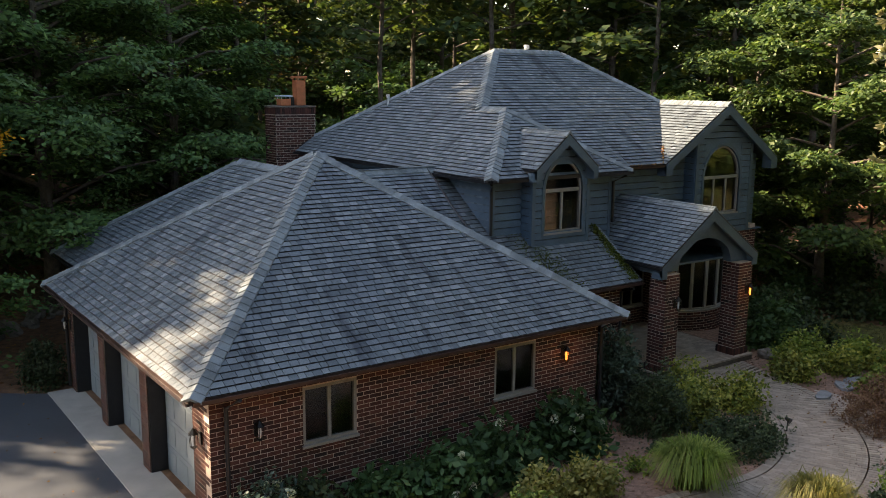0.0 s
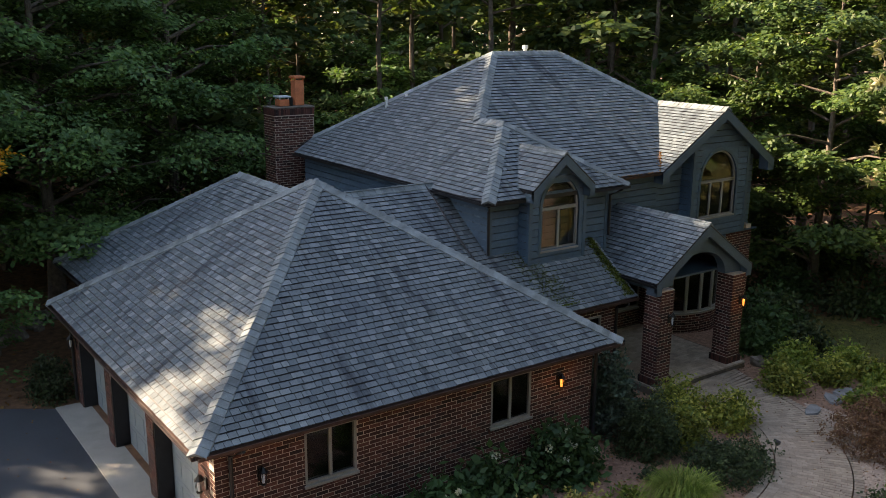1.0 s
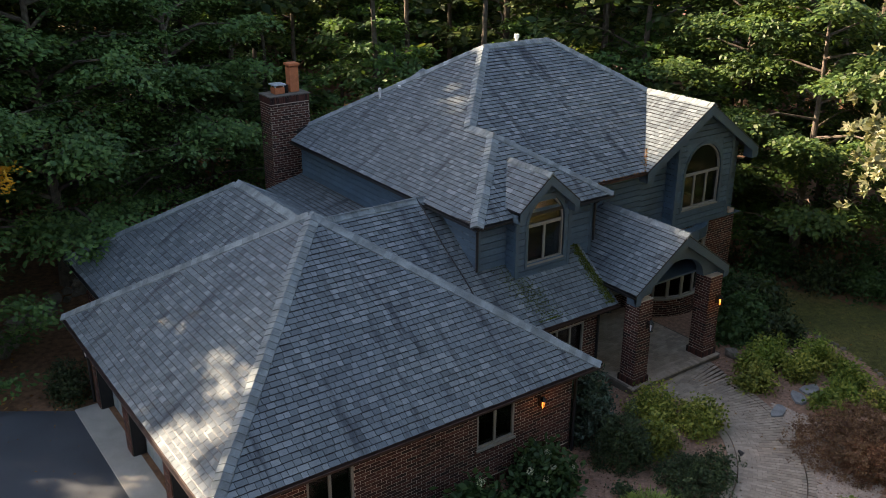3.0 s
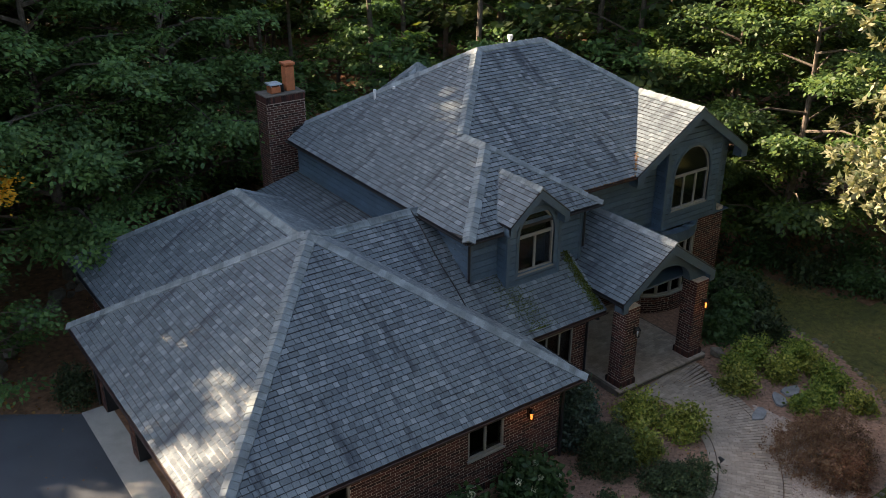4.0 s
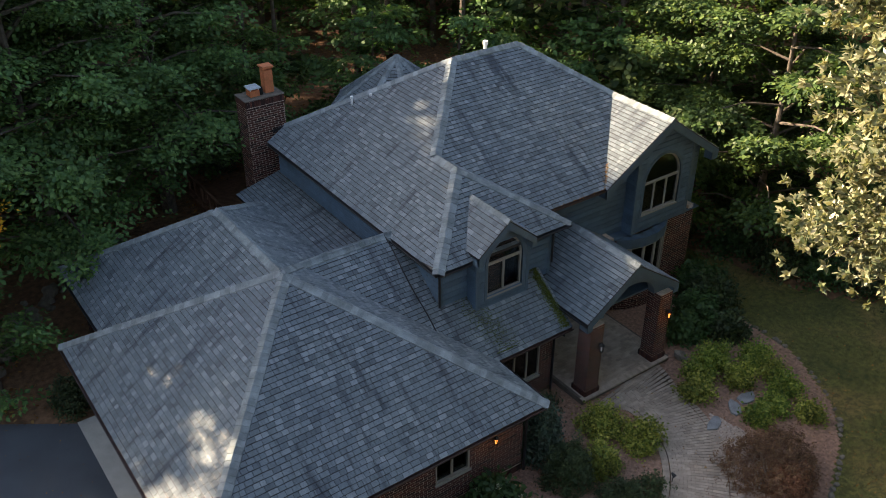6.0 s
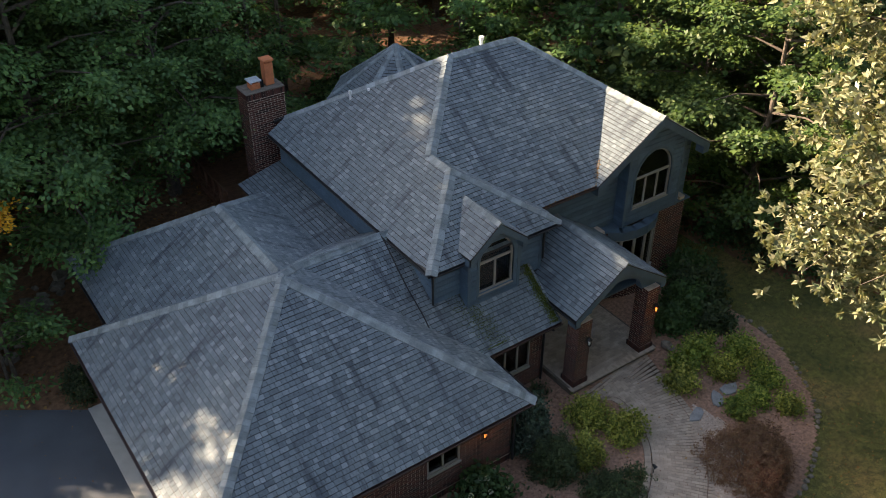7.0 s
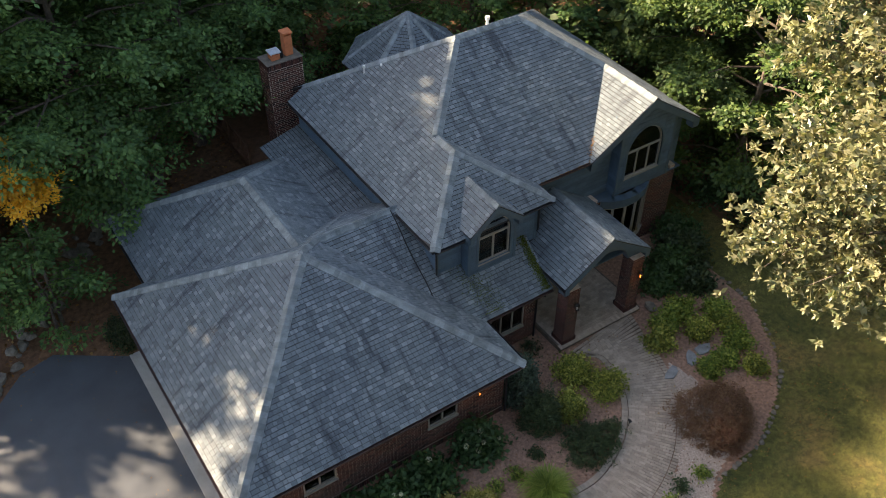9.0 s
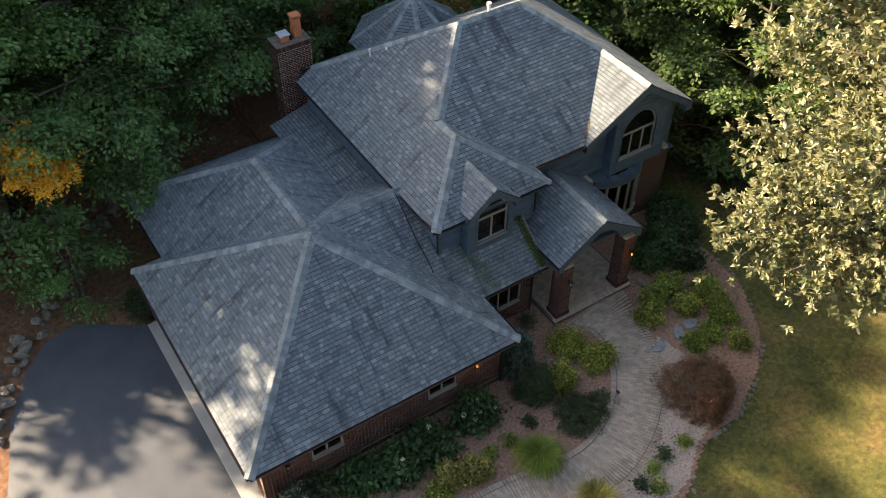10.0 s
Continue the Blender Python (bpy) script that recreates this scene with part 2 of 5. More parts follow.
def box(name, x0, y0, z0, x1, y1, z1, material, parent=None, bev=0.0, label=""):
    bm = bmesh.new()
    add_box(bm, x0, y0, z0, x1, y1, z1, bev)
    return part(name, bm, material, parent, label)


def tube(bm, pts, radii, sides=8):
    """A tapered tube along points."""
    rings = []
    for i, p in enumerate(pts):
        d = (Vector(pts[min(i + 1, len(pts) - 1)]) - Vector(pts[max(i - 1, 0)])).normalized()
        u = d.orthogonal().normalized()
        w = d.cross(u)
        rings.append([bm.verts.new(Vector(p) + radii[i] * (math.cos(a) * u + math.sin(a) * w))
                      for a in (2 * math.pi * k / sides for k in range(sides))])
    for a, b in zip(rings, rings[1:]):
        for k in range(sides):
            bm.faces.new((a[k], a[(k + 1) % sides], b[(k + 1) % sides], b[k]))
    bm.faces.new(rings[-1])
    bm.faces.new(rings[0][::-1])

# ---- roofs ----
house = tagged(empty("house"), "two-storey red brick and blue-grey house with shingled hip roofs", "house")


def plane_frame(poly):
    p = [Vector(q) for q in poly]
    n = Vector((0, 0, 0))
    for a, b in zip(p, p[1:] + p[:1]):
        n += Vector(((a.y - b.y) * (a.z + b.z), (a.z - b.z) * (a.x + b.x), (a.x - b.x) * (a.y + b.y)))
    n.normalize()
    if n.z < 0:
        n = -n
    u = Vector((0, 0, 1)).cross(n).normalized()
    return p[0], u, n.cross(u).normalized(), n


def spans(poly2, v):
    """Where the level v crosses a polygon, as pairs along u."""
    xs = []
    for (a, b), (c, d) in zip(poly2, poly2[1:] + poly2[:1]):
        if (b <= v) != (d <= v):
            xs.append(a + (v - b) / (d - b) * (c - a))
    xs.sort()
    return list(zip(xs[::2], xs[1::2]))


EXPOSE = 0.143


def shingles(name, poly, parent, single=None, seed=1, mat_all=None, expose=EXPOSE):
    """Courses of shingles over a roof face; those whose middle lies in the plan rectangle `single` are pieces of their own."""
    rnd = random.Random(seed)
    o, u, v, n = plane_frame(poly)
    p2 = [((Vector(q) - o).dot(u), (Vector(q) - o).dot(v)) for q in poly]
    lo, hi = min(b for _, b in p2), max(b for _, b in p2)
    verts, faces, picked = [], [], []
    course, v0 = 0, lo - 0.02
    while v0 < hi - 0.02:
        v1 = v0 + expose
        a, b = spans(p2, max(v0, lo) + 0.004), spans(p2, min(v1, hi) - 0.004)
        if len(a) != len(b):
            a = b = spans(p2, min(max((v0 + v1) / 2, lo + 0.004), hi - 0.004))
        for (a0, a1), (b0, b1) in zip(a, b):
            left, right = min(a0, b0), max(a1, b1)
            x = left - rnd.uniform(0.0, 0.24)
            while x < right:
                w = rnd.choice((0.14, 0.17, 0.20, 0.25))
                q0, q1, r0, r1 = max(x, a0), min(x + w, a1), max(x, b0), min(x + w, b1)
                full = q0 == x == r0 and q1 == x + w == r1
                x += w
                if q1 - q0 < 0.01 and r1 - r0 < 0.01:
                    continue
                if q1 < q0:
                    q0 = q1 = min(max(q0, a0), a1)
                if r1 < r0:
                    r0 = r1 = min(max(r0, b0), b1)
                drop, thick, gap = rnd.uniform(-0.006, 0.005), rnd.uniform(0.021, 0.030), 0.006
                base = o + u * (q0 + gap) + v * (v0 - drop)
                mid = o + u * (q0 + q1) / 2 + v * (v0 + v1) / 2
                if single and full and len(picked) < 300 and single[0] < mid.x < single[2] and single[1] < mid.y < single[3]:
                    picked.append((base, w - 2 * gap, thick, v1 - v0 + drop - 0.017))
                    continue
                k = len(verts)
                lift = n * thick
                c0, c1 = base, o + u * (q1 - gap) + v * (v0 - drop)
                # courses stop short: the bared dark deck stands in for butt shadow and dirt
                d0, d1 = o + u * (r0 + gap) + v * (v1 - 0.017), o + u * (r1 - gap) + v * (v1 - 0.017)
                tip = n * 0.004
                verts += [c0 + lift, c1 + lift, d1 + n * 0.008, d0 + n * 0.008, c0 - tip + v * 0.03, c1 - tip + v * 0.03]
                faces += [(k, k + 1, k + 2, k + 3), (k + 4, k + 5, k + 1, k), (k + 4, k, k + 3), (k + 5, k + 2, k + 1)]
        v0 = v1
        course += 1
    ob = raw("shingle_field", verts, faces, mat_all or M_SHINGLE, parent)
    ob["kind"] = "stuff"
    made = {}
    turn = Matrix((u, v, n)).transposed().to_4x4()
    for base, w, thick, long in picked:
        key = (round(w, 2), round(thick, 3))
        if key not in made:
            me = bpy.data.meshes.new("shingle")
            me.from_pydata([(0, 0, thick), (w, 0, thick), (w, long, 0.008), (0, long, 0.008), (0, 0.03, -0.004), (w, 0.03, -0.004)], [],
                           [(0, 1, 2, 3), (4, 5, 1, 0), (4, 0, 3), (5, 2, 1)])
            me.materials.append(M_SHINGLE1)
            made[key] = me
        s = new("shingle", made[key])
        s.parent = parent
        s.matrix_local = Matrix.Translation(base) @ turn


def roof_face(poly, single=None, seed=1, deck=0.10, mat_all=None):
    """One slope: a solid deck with its shingles."""
    top = [Vector(q) for q in poly]
    if plane_frame(poly)[3].dot((top[1] - top[0]).cross(top[2] - top[1])) < 0:
        top = top[::-1]
    k = len(top)
    low = [q - Vector((0, 0, deck)) for q in top]
    faces = [tuple(range(k)), tuple(range(2 * k - 1, k - 1, -1))] + [(i, i + k, (i + 1) % k + k, (i + 1) % k) for i in range(k)]
    ob = raw("roof", top + low, faces, M_FASCIA, house)
    shingles("roof", poly, ob, single, seed, mat_all)
    return ob


def caps(p0, p1, na, nb, width=0.19, step=0.17, parent=None):
    """Overlapping cap pieces along a ridge or hip between two slopes with outward level directions na and nb."""
    p0, p1 = Vector(p0), Vector(p1)
    d = (p1 - p0).normalized()
    sides = []
    for n in (na, nb):
        s = n.cross(d).normalized()
        if s.z > 0:
            s = -s
        if abs(s.z) < 1e-4:
            s = -s
        sides.append(s)
    up = (na + nb).normalized()
    lo, hi, long, w = up * 0.066, up * 0.050, d * (step + 0.03), width
    zero = Vector((0, 0, 0))
    verts = [sides[0] * w + lo * 0.7, lo, sides[1] * w + lo * 0.7, long + sides[0] * w + hi * 0.6, long + hi, long + sides[1] * w + hi * 0.6,
             sides[0] * w, zero, sides[1] * w, long + sides[0] * w, long + sides[1] * w]
    me = bpy.data.meshes.new("ridge_cap")
    me.from_pydata([tuple(v) for v in verts], [], [(0, 1, 4, 3), (1, 2, 5, 4), (6, 7, 1, 0), (7, 8, 2, 1), (0, 3, 9, 6), (2, 8, 10, 5)])
    me.materials.append(M_CAP)
    rnd = random.Random(int(p0.x * 100 + p1.y * 10))
    for i in range(max(1, int((p1 - p0).length / step))):
        cap = new("ridge_cap", me)
        cap.parent = parent or house
        cap.location = p0 + d * (i * step - 0.02) + sides[0] * rnd.uniform(-0.008, 0.008)


def face_n(poly):
    return plane_frame(poly)[3]


def gutter(a, b, out, material=None, drop=0.0):
    """An eave trough between two points, open above, with the outward direction `out`."""
    a, b, out = Vector(a), Vector(b), Vector(out)
    prof = [(0.0, 0.0), (0.0, -0.085), (0.085, -0.085), (0.11, -0.01), (0.10, -0.01), (0.077, -0.075), (0.012, -0.075), (0.012, 0.0)]
    verts = [q + out * s + Vector((0, 0, t - 0.015 - drop)) for q in (a, b) for s, t in prof]
    k = len(prof)
    faces = [(i, (i + 1) % k, (i + 1) % k + k, i + k) for i in range(k)] + [tuple(range(k)), tuple(range(2 * k - 1, k - 1, -1))]
    return raw("gutter", verts, faces, material or M_FASCIA, house)


# garage: a hip roof that comes nearly to a point
GE, GZ = 2.75, 6.07
A, B, C, D = (0, 0, GE), (9.78, 0, GE), (9.78, 9.98, GE), (0, 9.98, GE)
R0, R1 = (4.86, 4.90, GZ), (4.86, 5.06, GZ)
G_S, G_E, G_N, G_W = [A, B, R0], [B, C, R1, R0], [C, D, R1], [D, A, R0, R1]
roof_face(G_S, (0.8, 0.02, 6.5, 0.75), seed=11)
roof_face(G_E, seed=12)
roof_face(G_N, seed=13)
roof_face(G_W, (0.02, 0.6, 0.75, 6.5), seed=14)
caps(A, R0, face_n(G_S), face_n(G_W))
caps(B, R0, face_n(G_S), face_n(G_E))
caps(D, R1, face_n(G_N), face_n(G_W))
caps(C, R1, face_n(G_N), face_n(G_E))
gutter(A, B, (0, -1, 0), M_COPPER)
gutter(D, A, (-1, 0, 0), M_COPPER)
gutter(B, C, (1, 0, 0))

# back wing, ridge towards the rear, with a hipped end
WZ, WX, WY = 5.50, 5.20, 10.05
B_W = [(1.12, 14.15, GE), (1.12, 9.9, GE), (WX, 5.9, WZ), (WX, WY, WZ)]
B_N = [(9.2, 14.15, GE), (1.12, 14.15, GE), (WX, WY, WZ)]
B_E = [(WX, 5.9, WZ), (9.1, 5.9, 2.87), (9.1, 14.05, 2.87), (WX, WY, WZ)]
roof_face(B_W, seed=21)
roof_face(B_N, seed=22)
roof_face(B_E, seed=23)
caps((WX, WY, WZ), (WX, 5.95, WZ), face_n(B_W), face_n(B_E))
caps((1.12, 14.15, GE), (WX, WY, WZ), face_n(B_W), face_n(B_N))
caps((7.65, 12.5, 3.85), (WX, WY, WZ), face_n(B_E), face_n(B_N))
B_C = [(9.05, 7.7, 4.17), (9.05, 13.75, 4.17), (7.3, 13.75, 3.73), (7.3, 7.7, 3.73)]
roof_face(B_C, seed=24)
gutter((1.12, 14.15, GE), (1.12, 9.9, GE), (-1, 0, 0))

# link wing, ridge towards the main house; its front slope runs on below the upper storey
L_S = [(9.2, 2.17, GE), (12.62, 2.17, GE), (12.62, 4.6, 4.50), (9.1, 4.6, 4.50), (9.1, 5.95, 5.48), (WX, 5.95, 5.48)]
L_N = [(WX, 5.95, 5.48), (9.1, 5.95, 5.48), (9.1, 9.9, 2.85)]
roof_face(L_S, seed=31)
roof_face(L_N, seed=32)
caps((WX + 0.1, 5.95, 5.48), (8.95, 5.95, 5.48), face_n(L_S), face_n(L_N))
gutter((9.4, 2.17, GE), (12.6, 2.17, GE), (0, -1, 0), M_COPPER)
# thin dark line down the link roof's front slope
bm = bmesh.new()
ys = [3.2 + 0.3 * k for k in range(10)]
tube(bm, [(8.5 + 0.02 * math.sin(k), y, 2.75 + 0.7222 * (y - 2.17) + 0.03) for k, y in enumerate(ys)], [0.022] * 10, 6)
part("slope_line", bm, M_FASCIA, house)

# main roof
ME, MZ = 5.41, 8.65
RL, RR = (13.45, 9.45, MZ), (16.18, 9.45, MZ)
K1, K2 = (10.94, 5.72, 6.957), (10.94, 6.81, 6.957)
M_W = [(8.65, 3.45, ME), K1, K2, RL, (9.35, 13.62, 5.88), (8.65, 13.66, ME)]
M_S = [(10.94, 4.4, ME), (15.74, 4.4, ME), (18.47, 7.07, 7.11), RR, RL, K2]
M_E = [RR, (18.47, 7.07, 7.11), (18.47, 4.27, 7.11), (21.0, 4.27, ME), (21.0, 14.4, ME)]
M_N = [(21.0, 14.4, ME), RR, RL, (9.35, 13.62, 5.88), (9.0, 14.4, ME)]
P_S = [(8.65, 3.45, ME), (13.42, 3.45, ME), K1]
P_E = [(13.42, 3.45, ME), (13.42, 4.9, ME), (10.94, 7.3, 6.957), K1]
Y_W = [(15.74, 4.27, ME), (18.47, 4.27, 7.11), (18.47, 7.07, 7.11), (15.74, 4.4, ME)]
for i, f in enumerate((M_W, M_S, M_E, M_N, P_S, P_E, Y_W)):
    roof_face(f, seed=41 + i)
caps((8.65, 3.45, ME), K1, face_n(M_W), face_n(P_S))
caps(K1, K2, face_n(M_W), face_n(P_E))
caps(K2, RL, face_n(M_W), face_n(M_S))
caps((13.42, 3.45, ME), K1, face_n(P_S), face_n(P_E), 0.15)
caps(RL, RR, face_n(M_S), face_n(M_N))
caps((18.47, 7.07, 7.11), RR, face_n(M_S), face_n(M_E))
caps((18.47, 4.27, 7.11), (18.47, 7.07, 7.11), face_n(Y_W), face_n(M_E))
caps((9.35, 13.62, 5.88), RL, face_n(M_W), face_n(M_N))
gutter((8.65, 13.66, ME), (8.65, 3.45, ME), (-1, 0, 0))
gutter((8.65, 3.45, ME), (9.75, 3.45, ME), (0, -1, 0))
gutter((11.95, 3.45, ME), (13.42, 3.45, ME), (0, -1, 0))
gutter((13.42, 4.4, ME), (15.74, 4.4, ME), (0, -1, 0), M_COPPER)

# dormer roof
DX, DZ = 10.85, 6.47
D_W = [(9.82, 3.15, 5.62), (DX, 3.15, DZ), (DX, 5.0, DZ), (9.82, 3.75, 5.62)]
D_E = [(DX, 3.15, DZ), (11.88, 3.15, 5.62), (11.88, 3.75, 5.62), (DX, 5.0, DZ)]
roof_face(D_W, seed=51)
roof_face(D_E, seed=52)
caps((DX, 3.15, DZ), (DX, 4.9, DZ), face_n(D_W), face_n(D_E), 0.13)

# porch roof
PX, PZ, PE = 14.47, 4.53, 3.22
P_W2 = [(12.57, 1.49, PE), (PX, 1.49, PZ), (PX, 5.0, PZ), (12.57, 5.0, PE)]
P_E2 = [(PX, 1.49, PZ), (16.39, 1.49, PE), (16.39, 5.0, PE), (PX, 5.0, PZ)]
roof_face(P_W2, seed=61)
roof_face(P_E2, seed=62)
caps((PX, 1.49, PZ), (PX, 4.8, PZ), face_n(P_W2), face_n(P_E2), 0.13)
gutter((12.57, 4.4, PE), (12.57, 1.49, PE), (-1, 0, 0))

# rear bay roof, eight-sided
QX, QY, QR = 14.64, 14.6, 2.75
ring = [(QX + QR * math.cos(radians(22.5 + 45 * i)), QY + QR * math.sin(radians(22.5 + 45 * i)), 5.0) for i in range(8)]
oct_faces = [[ring[i], ring[(i + 1) % 8], (QX, QY, 7.0)] for i in range(8)]
for i, f in enumerate(oct_faces):
    roof_face(f, seed=71 + i)
    caps(ring[i], (QX, QY, 7.0), face_n(f), face_n(oct_faces[i - 1]), 0.12)

# ---- walls ----


def cells(bm, u0, u1, z0, z1, d0, d1, openings, to_world):
    """A wall from u0 to u1 and z0 to z1 with thickness d0..d1 and rectangular openings through it."""
    us = sorted({u0, u1, *(c for o in openings for c in o[:2])})
    zs = sorted({z0, z1, *(c for o in openings for c in o[2:])})
    for a, b in zip(us, us[1:]):
        for c, d in zip(zs, zs[1:]):
            mu, mz = (a + b) / 2, (c + d) / 2
            if not any(o[0] < mu < o[1] and o[2] < mz < o[3] for o in openings):
                add_box(bm, a, d0, c, b, d1, d, m=to_world)


def wall_frame(x, y, facing):
    """Wall coordinates: u along the wall to the right as seen from outside, depth inwards, z up."""
    turn = {"S": 0, "E": 90, "N": 180, "W": -90}.get(facing, facing)
    return pose(x, y, 0, 0, 0, turn)


def brick_wall(name, x, y, facing, length, z0, z1, openings=(), thick=0.25, singles=None, band=None):
    m = wall_frame(x, y, facing)
    bm = bmesh.new()
    cells(bm, 0, length, z0, z1, 0.005, thick, openings, m)
    bmesh.ops.remove_doubles(bm, verts=bm.verts[:], dist=0.001)
    wall = part(name, bm, M_MORTAR, house)
    verts, faces, picked = [], [], []
    pitch, i = 0.081, 0
    rnd = random.Random(int(x * 31 + y * 17))

    def lay(u, z, w, h, proud=0.0):
        k = len(verts)
        j = rnd.uniform(-0.002, 0.002) - proud
        for d in (j, 0.02):
            verts.extend(m @ Vector(q) for q in ((u, d, z), (u + w, d, z), (u + w, d, z + h), (u, d, z + h)))
        faces.extend([(k, k + 1, k + 2, k + 3), (k + 4, k, k + 3, k + 7), (k + 1, k + 5, k + 6, k + 2), (k + 3, k + 2, k + 6, k + 7), (k + 4, k + 5, k + 1, k)])

    z = z0
    while z + 0.05 < z1:
        u = -0.128 * (i % 2)
        if band and band[0] - 0.05 < z < band[1] - 0.03:
            z += pitch
            i += 1
            continue
        while u < length:
            a, b = max(u, 0), min(u + 0.242, length)
            full = b - a > 0.239
            for o in openings:
                if z + 0.068 > o[2] and z < o[3] + 0.0:
                    if a < o[1] and b > o[0]:
                        if a < o[0]:
                            b = o[0]
                        elif b > o[1]:
                            a = o[1]
                        else:
                            a = b
                        full = False
            if b - a > 0.025:
                if singles and full and len(picked) < 300 and singles[0] < a < singles[1] and singles[2] < z < singles[3]:
                    picked.append((a, z))
                else:
                    lay(a, z, b - a, 0.068)
            u += 0.256
        z += pitch
        i += 1
    if band:
        u = 0.0
        while u < length:
            lay(u, band[0], 0.066, band[1] - band[0] - 0.01, 0.012)
            u += 0.081
    for o in openings:
        if o[2] > z0 + 0.3:
            u = o[0] - 0.06
            while u < o[1] + 0.03:
                lay(u, o[2] - 0.10, 0.066, 0.095, 0.03)
                u += 0.081
    ob = raw("brickwork", verts, faces, M_BRICK, wall)
    ob["kind"] = "stuff"
    if picked:
        me = bpy.data.meshes.new("brick")
        me.from_pydata([(u, d, zz) for d in (0, 0.02) for u, zz in ((0, 0), (0.242, 0), (0.242, 0.068), (0, 0.068))], [],
                       [(0, 1, 2, 3), (4, 0, 3, 7), (1, 5, 6, 2), (3, 2, 6, 7), (4, 5, 1, 0)])
        me.materials.append(M_BRICK1)
        for a, zz in picked:
            b = new("brick", me)
            b.parent = wall
            b.matrix_local = m @ Matrix.Translation((a, rnd.uniform(-0.002, 0.002), zz))
    return wall


def siding_wall(name, x, y, facing, length, z0, top, openings=(), thick=0.2, step=0.185):
    """Grooved boards; top: a height, or a list of (u, z) giving a sloping top edge."""
    m = wall_frame(x, y, facing)
    line = top if isinstance(top, list) else [(0, top), (length, top)]
    poly = [(0, z0), (length, z0)] + line[::-1]
    wall = empty(name)
    wall.parent = house
    verts, faces = [], []
    bm = bmesh.new()
    flat = min(z for _, z in line)
    cells(bm, 0, length, z0, flat, 0.03, thick, [o for o in openings], m)
    z = z0
    while z < max(q[1] for q in line) - 0.01:
        zc = z + step / 2
        for a, b in spans(poly, min(zc, max(q[1] for q in line) - 0.02)):
            pieces = [(a, b)]
            for o in openings:
                if o[2] < zc < o[3]:
                    pieces = [q for s, e in pieces for q in ((s, min(e, o[0])), (max(s, o[1]), e)) if q[1] - q[0] > 0.02]
            for s, e in pieces:
                k = len(verts)
                top_z = z + step - 0.024
                verts.extend(m @ Vector(q) for q in ((s, -0.034, z), (e, -0.034, z), (e, -0.022, top_z), (s, -0.022, top_z),
                                                     (s, 0.03, z), (e, 0.03, z), (e, 0.03, top_z), (s, 0.03, top_z)))
                faces.extend([(k, k + 1, k + 2, k + 3), (k + 4, k + 5, k + 1, k), (k + 5, k + 6, k + 2, k + 1), (k + 7, k + 4, k, k + 3), (k + 3, k + 2, k + 6, k + 7)])
        z += step
    bmesh.ops.remove_doubles(bm, verts=bm.verts[:], dist=0.001)
    part("sheathing", bm, M_FASCIA, wall)
    n = len(faces) // 5
    for i in range(n):
        f = faces[5 * i:5 * i + 5]
        k = f[0][0]
        raw("board", verts[k:k + 8], [tuple(q - k for q in g) for g in f], M_SIDING, wall)
    return wall


def prism(bm, pts, d0, d1, m):
    """A flat outline in wall coordinates (u, z), given depth."""
    a = [bm.verts.new(m @ Vector((u, d0, z))) for u, z in pts]
    b = [bm.verts.new(m @ Vector((u, d1, z))) for u, z in pts]
    bm.faces.new(a)
    bm.faces.new(b[::-1])
    for i in range(len(pts)):
        j = (i + 1) % len(pts)
        bm.faces.new((a[j], a[i], b[i], b[j]))


def hoop(bm, outer, inner, d0, d1, m):
    """A frame between two outlines of the same number of points."""
    rows = [[bm.verts.new(m @ Vector((u, d, z))) for u, z in pts] for pts in (outer, inner) for d in (d0, d1)]
    n = len(outer)
    for i in range(n):
        j = (i + 1) % n
        of, ob_, inf, inb = rows
        bm.faces.new((of[i], of[j], inf[j], inf[i]))
        bm.faces.new((ob_[j], ob_[i], inb[i], inb[j]))
        bm.faces.new((of[j], of[i], ob_[i], ob_[j]))
        bm.faces.new((inf[i], inf[j], inb[j], inb[i]))


def arch_outline(u0, u1, z0, spring, rise, n=16):
    c, r = (u0 + u1) / 2, (u1 - u0) / 2
    return [(u0, z0), (u1, z0)] + [(c + r * math.cos(math.pi * i / n), spring + rise * math.sin(math.pi * i / n)) for i in range(n + 1)]


